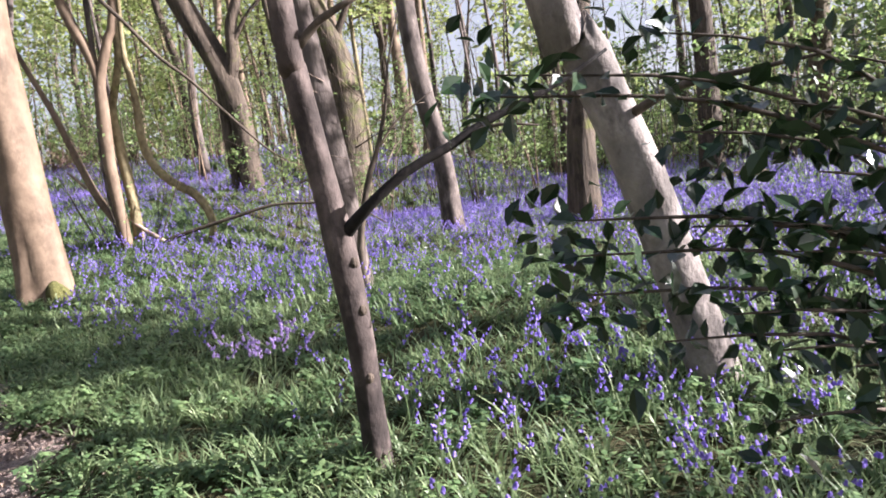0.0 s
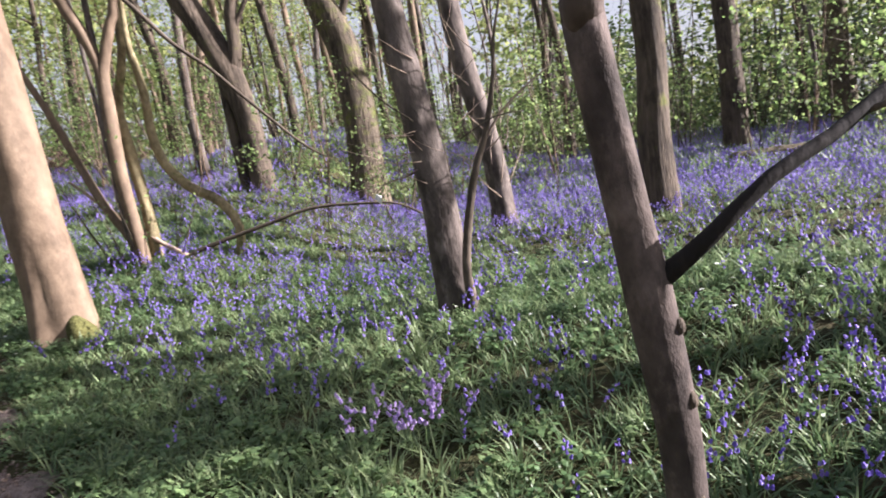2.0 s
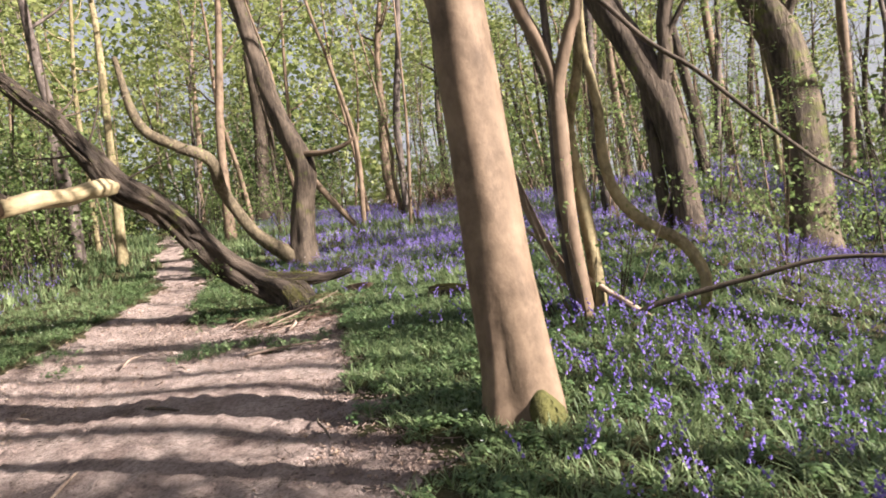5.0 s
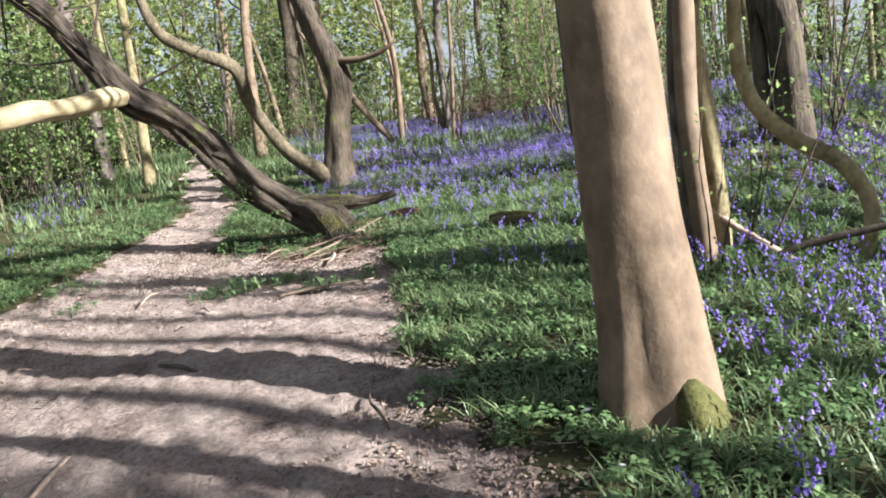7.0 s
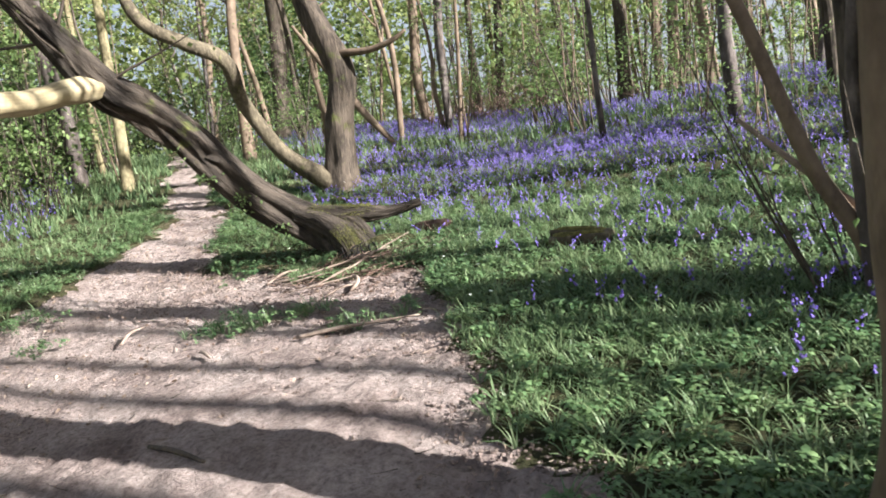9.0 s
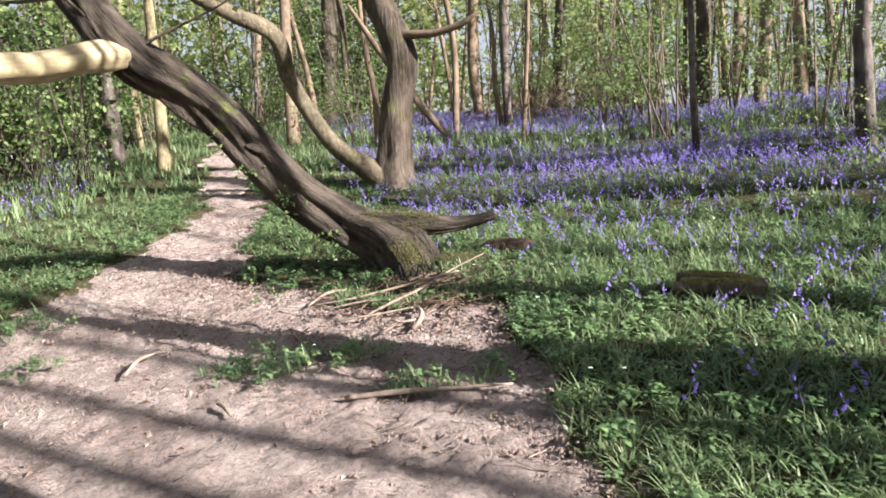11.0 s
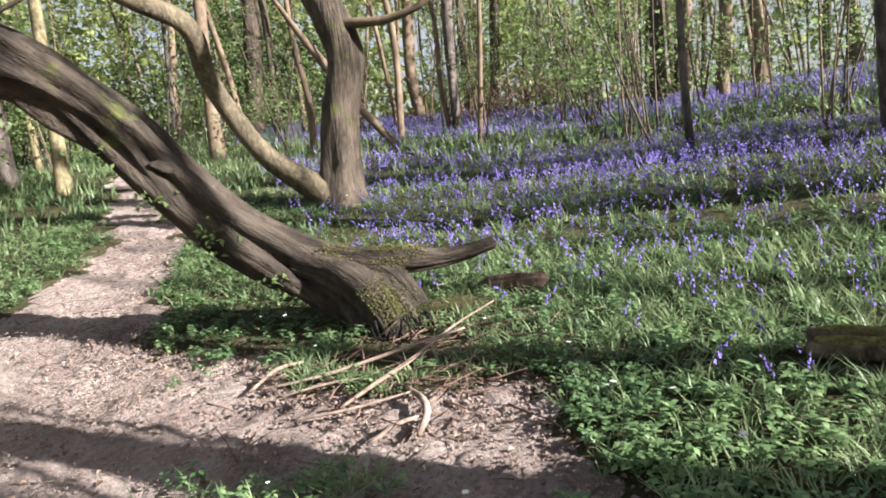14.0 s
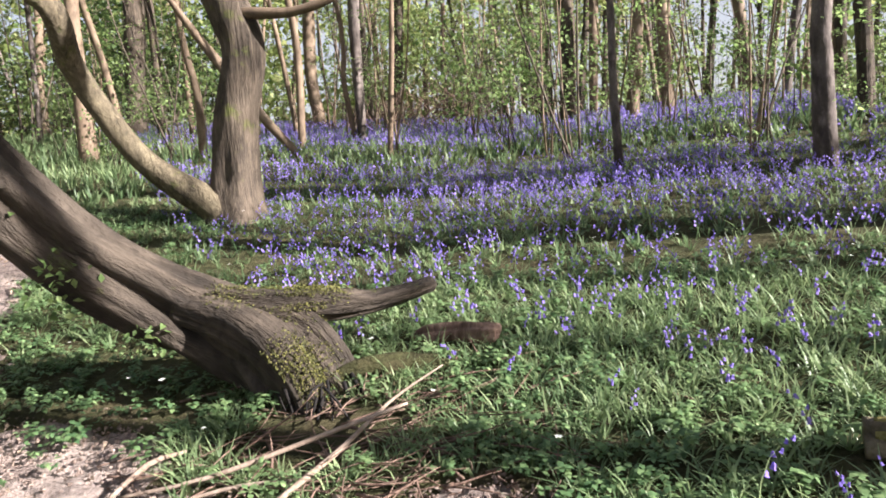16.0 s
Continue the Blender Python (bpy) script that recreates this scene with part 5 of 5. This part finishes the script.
field("bluebells", "dense drift of distant violet-blue bluebells", "flowers", [flower(tr, 3, 3, 0.03, 0.22, 1) for _ in range(5)], [BLADE, BELL], 80000, WIDE,
      lambda x, y: np.clip(blue(x, y) * 1.3, 0, 1) * (walk_gap(x, y) >= MID), 1.05, 7, True)
field("bluebells", "distant violet-blue bluebells on the slope", "flowers", [flower(tr, 2, 3, 0.05, 0.26, 1) for _ in range(5)], [BLADE, BELL], 9000, EAST, lambda x, y: (y < 27) * patchy(x, y, 0.6, 1.0), 1.1, 32, True)
field("herbs", "low dark green broad-leaved woodland herbs along the path edge", "plants", [herb(tr, 5, 5) for _ in range(8)], [HERB], 62000, (-16, 3, -1, 14),
      lambda x, y: green(x, y) * np.maximum(np.exp(-np.clip(-inside_path(x, y), 0, 9) / 1.1), 0.28 * (walk_gap(x, y) < 5)) * (0.35 + 0.65 * patchy(x, y, 1.4, 2)), 0.5, 8)
anemone = joined([(about_z(LEAF_V * 0.016, k * 1.047) + (0, 0, 0.17), LEAF_F) for k in range(6)])
field("wood_anemones", "small white wood anemones among the leaves", "flowers", [anemone], [WHITE], 1500, (-14, 4, 0, 14), lambda x, y: green(x, y) * (patchy(x, y, 1.2, 4) > 0.55) * 0.6, 1.0, 9)

pink = flower(tr, 9, 5, 0.02)
rr = np.random.default_rng(12)
at = np.stack([rr.normal(-1.1, 0.13, 14), rr.normal(3.6, 0.1, 14)], 1)
V, F = scatter(pink[0], pink[1], np.stack([at[:, 0], at[:, 1], ground_np(at[:, 0], at[:, 1])], 1), turned(rr, 14, 0.9), rr.uniform(0.75, 1.1, 14))
tagged(new("pale_bluebells", mesh_from("pale_bluebells", V, F, [BLADE, PINK], np.tile(pink[2], 14))), "clump of pale mauve-pink bluebells", "flowers", kind="stuff")


# ---- litter on the path ----
field("dead_leaves", "scattered curled brown dead leaves on the earth path", "leaf litter", [(LEAF_V * 0.042 * (1, 1, 4), LEAF_F)], [DEADLEAF], 14000, (-15, 0, 0, 14),
      lambda x, y: (inside_path(x, y) > -0.7) * np.where(np.abs(inside_path(x, y)) < 0.5, 0.8, 0.3), 1.0, 14)
rr = np.random.default_rng(15)
pl = sown(rr, 7600, (-15, 0, 0, 14), lambda x, y: (inside_path(x, y) > -0.1) * np.where(inside_path(x, y) < 0.9, 0.6, 0.2))
runs = []
for p in pl:
    a, ln = rr.uniform(0, 6.28), rr.uniform(0.03, 0.22)
    runs.append(grown(p + (0, 0, 0.012), (math.cos(a), math.sin(a), 0.03), ln, rr.uniform(0.002, 0.0055), rr, 0.22, 3, 0.0))
tagged(new("twig_litter", tubes("twig_litter", runs[: len(runs) // 3], DRYWOOD, sides=4, step=0.1)), "many small dry twigs lying on the earth path", "twigs", kind="stuff")
tagged(new("dark_twig_litter", tubes("dark_twig_litter", runs[len(runs) // 3:], TWIG, sides=4, step=0.1)), "many small dark twigs lying on the earth path", "twigs", kind="stuff")
octa = np.array([(1, 0, 0), (-1, 0, 0), (0, 1, 0), (0, -1, 0), (0, 0, 0.7), (0, 0, -0.7)])
octf = np.array([(0, 2, 4), (2, 1, 4), (1, 3, 4), (3, 0, 4), (2, 0, 5), (1, 2, 5), (3, 1, 5), (0, 3, 5)])
bank = np.array(EDGE_RIGHT[2:12])


def edge_gap(x, y):
    """Distance from the crumbling bluebell-side edge."""
    d = np.full(np.shape(x), 1e9)
    for (ax, ay), (bx, by) in zip(bank[:-1], bank[1:]):
        k = np.clip(((x - ax) * (bx - ax) + (y - ay) * (by - ay)) / ((bx - ax) ** 2 + (by - ay) ** 2), 0, 1)
        d = np.minimum(d, np.hypot(x - ax - k * (bx - ax), y - ay - k * (by - ay)))
    return d


clods = [(octa * tr.uniform(0.005, 0.014) * (1, 1, 0.8) + tr.normal(0, 0.003, octa.shape), octf) for _ in range(9)]
field("earth_clods", "crumbled lumps of dry earth along the path edge", "soil", clods, [CLOD], 220000, (-11, 0, 0, 11),
      lambda x, y: (inside_path(x, y) > -0.2) * np.exp(-edge_gap(x, y) / 0.38) * np.where(patchy(x, y, 2.3, 6) > 0.4, 1, 0.45), 1.0, 16, lift=0.004)


crumbs = [(octa * tr.uniform(0.004, 0.009) * (1, 1, 0.7) + tr.normal(0, 0.002, octa.shape), octf) for _ in range(7)]
field("soil_crumbs", "small crumbs of dry earth strewn over the trodden path", "soil", crumbs, [CLOD], 46000, (-12, -2, 3, 10),
      lambda x, y: (inside_path(x, y) > 0.1) * np.where(patchy(x, y, 3.1, 2) > 0.55, 0.6, 0.12), 1.0, 17, lift=0.002)


# ---- larger sticks, logs and the mossy stump ----
def stick(name, run, mat, label, r_sides=8):
    s = thing(name, run[0][0], run[0][1], label, "stick")
    part("wood", tube("wood", local(run, s), mat, sides=r_sides, step=0.05, rough=0.1), s)
    return s


def lying(points, lift=0.02):
    return [(x, y, ground_z(x, y) + lift + dz, rad) for x, y, dz, rad in points]


stick("long_stick", lying([(-8.3, 8.9, 0.0, 0.008), (-8.2, 9.12, 0.03, 0.013), (-8.1, 9.36, 0.05, 0.012), (-7.98, 9.65, 0.1, 0.008), (-7.8, 9.85, 0.16, 0.004)]), DRYWOOD, "pale dry branch lying by the fallen trunk's roots")
stick("long_stick", lying([(-8.95, 9.02, 0.0, 0.006), (-8.6, 9.15, 0.03, 0.01), (-8.2, 9.42, 0.07, 0.011), (-7.9, 9.62, 0.1, 0.007)]), DRYWOOD, "pale dry branch lying by the fallen trunk's roots")
stick("thin_stick", lying([(-8.75, 8.95, 0.0, 0.006), (-8.45, 9.1, 0.03, 0.008), (-8.15, 9.2, 0.02, 0.006)]), DRYWOOD, "thin dry stick in the root litter")
stick("thin_stick", lying([(-8.5, 8.75, 0.0, 0.006), (-8.2, 8.85, 0.03, 0.008), (-7.95, 9.05, 0.03, 0.005)]), DRYWOOD, "thin dry stick in the root litter")
stick("crooked_stick", lying([(-8.03, 9.12, 0.01, 0.01), (-7.86, 8.97, 0.04, 0.016), (-7.78, 8.86, 0.03, 0.018), (-7.75, 8.71, 0.01, 0.012)]), DRYWOOD, "short crooked stick on bare earth")
stick("crooked_stick", lying([(-7.97, 8.62, 0.0, 0.008), (-7.88, 8.76, 0.03, 0.012), (-7.8, 8.85, 0.02, 0.008)]), DRYWOOD, "short crooked stick on bare earth")
stick("crooked_stick", lying([(-8.98, 9.0, 0.0, 0.008), (-8.92, 9.18, 0.05, 0.012), (-8.82, 9.3, 0.04, 0.007)]), DRYWOOD, "hooked stick on bare earth")
stick("split_stick", lying([(-7.57, 7.76, 0.0, 0.014), (-7.27, 7.86, 0.02, 0.016), (-6.97, 7.96, 0.02, 0.011), (-6.71, 8.09, 0.0, 0.006)]), DRYWOOD, "split pale stick lying across the path edge")
stick("short_stick", lying([(-8.3, 7.5, 0.0, 0.008), (-8.2, 7.46, 0.02, 0.013), (-8.1, 7.42, 0.0, 0.009)]), DRYWOOD, "short stick on the path")
stick("forked_stick", lying([(-9.35, 7.6, 0.0, 0.01), (-9.4, 7.75, 0.04, 0.012), (-9.42, 7.92, 0.02, 0.006)]), DRYWOOD, "broken forked stick on the path")
stick("straight_stick", lying([(-6.58, 4.9, 0.0, 0.012), (-6.7, 5.1, 0.01, 0.014), (-6.82, 5.28, 0.0, 0.01)]), DRYWOOD, "pale straight stick lying on the path")
stick("short_stick", lying([(-7.41, 6.34, 0.0, 0.01), (-7.15, 6.3, 0.01, 0.014), (-6.89, 6.25, 0.0, 0.009)]), TWIG, "dark stick lying on the path")
stick("broken_stub", lying([(-5.36, 6.12, 0.02, 0.004), (-5.28, 6.02, 0.015, 0.008), (-5.2, 5.97, 0.01, 0.009), (-5.05, 5.84, -0.01, 0.006)]), TWIG, "broken root stub poking out of the path edge")
stick("dead_branch", [(-3.4, 8.2, 1.0, 0.03), (-3.8, 8.24, 1.3, 0.026), (-4.25, 8.28, 1.7, 0.02), (-4.6, 8.3, 2.05, 0.012)], DRYWOOD, "dead branch propped in the coppice")

stump = thing("mossy_log", -5.94, 9.47, "short rotting log with a yellow-green moss with sunlight put into its colour top", "log")
part("wood", tube("wood", [(-0.24, 0.03, 0.06, 0.066), (-0.08, 0.0, 0.065, 0.07), (0.08, -0.02, 0.065, 0.068), (0.2, -0.03, 0.06, 0.064), (0.27, -0.04, 0.06, 0.06)], OLDBARK, sides=28, step=0.02, rough=0.16, gnarl=0.08), stump)
part("moss_top", tube("moss_top", [(-0.21, 0.02, 0.09, 0.04), (-0.12, 0.0, 0.095, 0.052), (0.0, -0.02, 0.09, 0.055), (0.1, -0.03, 0.095, 0.05), (0.22, -0.04, 0.08, 0.045), (0.27, -0.05, 0.07, 0.02)], MOSSLIT, sides=28, step=0.015, rough=0.2, gnarl=0.1), stump, "yellow-green moss with sunlight put into its colour")
rotten = thing("rotten_log", -7.87, 10.48, "reddish rotten log half sunk in the grass", "log")
part("wood", tube("wood", [(-0.32, 0.05, 0.02, 0.02), (-0.2, 0.02, 0.05, 0.045), (0.0, 0.01, 0.07, 0.05), (0.1, -0.02, 0.075, 0.055), (0.2, -0.03, 0.08, 0.05), (0.22, -0.03, 0.08, 0.02)], ROTTEN, sides=24, step=0.015, rough=0.25, gnarl=0.2), rotten)
mound = thing("root_mound", -8.15, 10.15, "mossy crumbling mound behind the upturned roots", "mound")
part("earth", tube("earth", [(-0.36, -0.2, -0.07, 0.08), (-0.1, -0.08, -0.05, 0.14), (0.1, 0.04, -0.06, 0.15), (0.34, 0.16, -0.09, 0.12), (0.55, 0.2, -0.12, 0.07)], GROUND, sides=40, step=0.02, rough=0.22, gnarl=0.3), mound)
rlog = thing("fallen_log", 5.4, 12.75, "old cut log lying among the bluebells", "log")
part("wood", tube("wood", [(-0.68, 0.12, 0.14, 0.06), (-0.67, 0.12, 0.14, 0.14), (-0.2, 0.02, 0.15, 0.135), (0.3, -0.05, 0.14, 0.13), (0.68, -0.12, 0.13, 0.12), (0.69, -0.12, 0.13, 0.05)], OLDBARK, sides=18, step=0.08, rough=0.08, gnarl=0.06), rlog)

lr = np.random.default_rng(71)
runs = []
for _ in range(260):
    x, y = lr.normal(-8.1, 0.45), lr.normal(9.42, 0.36)
    a = lr.normal(0.6, 0.9)
    runs.append(grown((x, y, ground_z(x, y) + lr.uniform(0.0, 0.05)), (math.cos(a), math.sin(a), lr.normal(0.05, 0.12)), lr.uniform(0.12, 0.5), lr.uniform(0.003, 0.008), lr, 0.2, 3, 0.0))
tagged(new("root_litter", tubes("root_litter", runs, ROTTEN, sides=5, step=0.08)), "tangle of dead reddish sticks beneath the upturned roots", "twigs", kind="stuff")

# ---- brush pile ----
brush = thing("brush_pile", -12.3, 23.2, "heap of reddish-brown dead brushwood", "brushwood")
rr = np.random.default_rng(33)
heap = [grown((rr.normal(0, 1.6), rr.normal(0, 0.5), rr.uniform(0, 0.5)), (rr.normal(), rr.normal(), 0.6), rr.uniform(0.8, 2.2), 0.012, rr, 0.2, 4) for _ in range(240)]
part("brushwood", tubes("brushwood", heap, ROTTEN, sides=3, step=0.3), brush)["kind"] = "stuff"
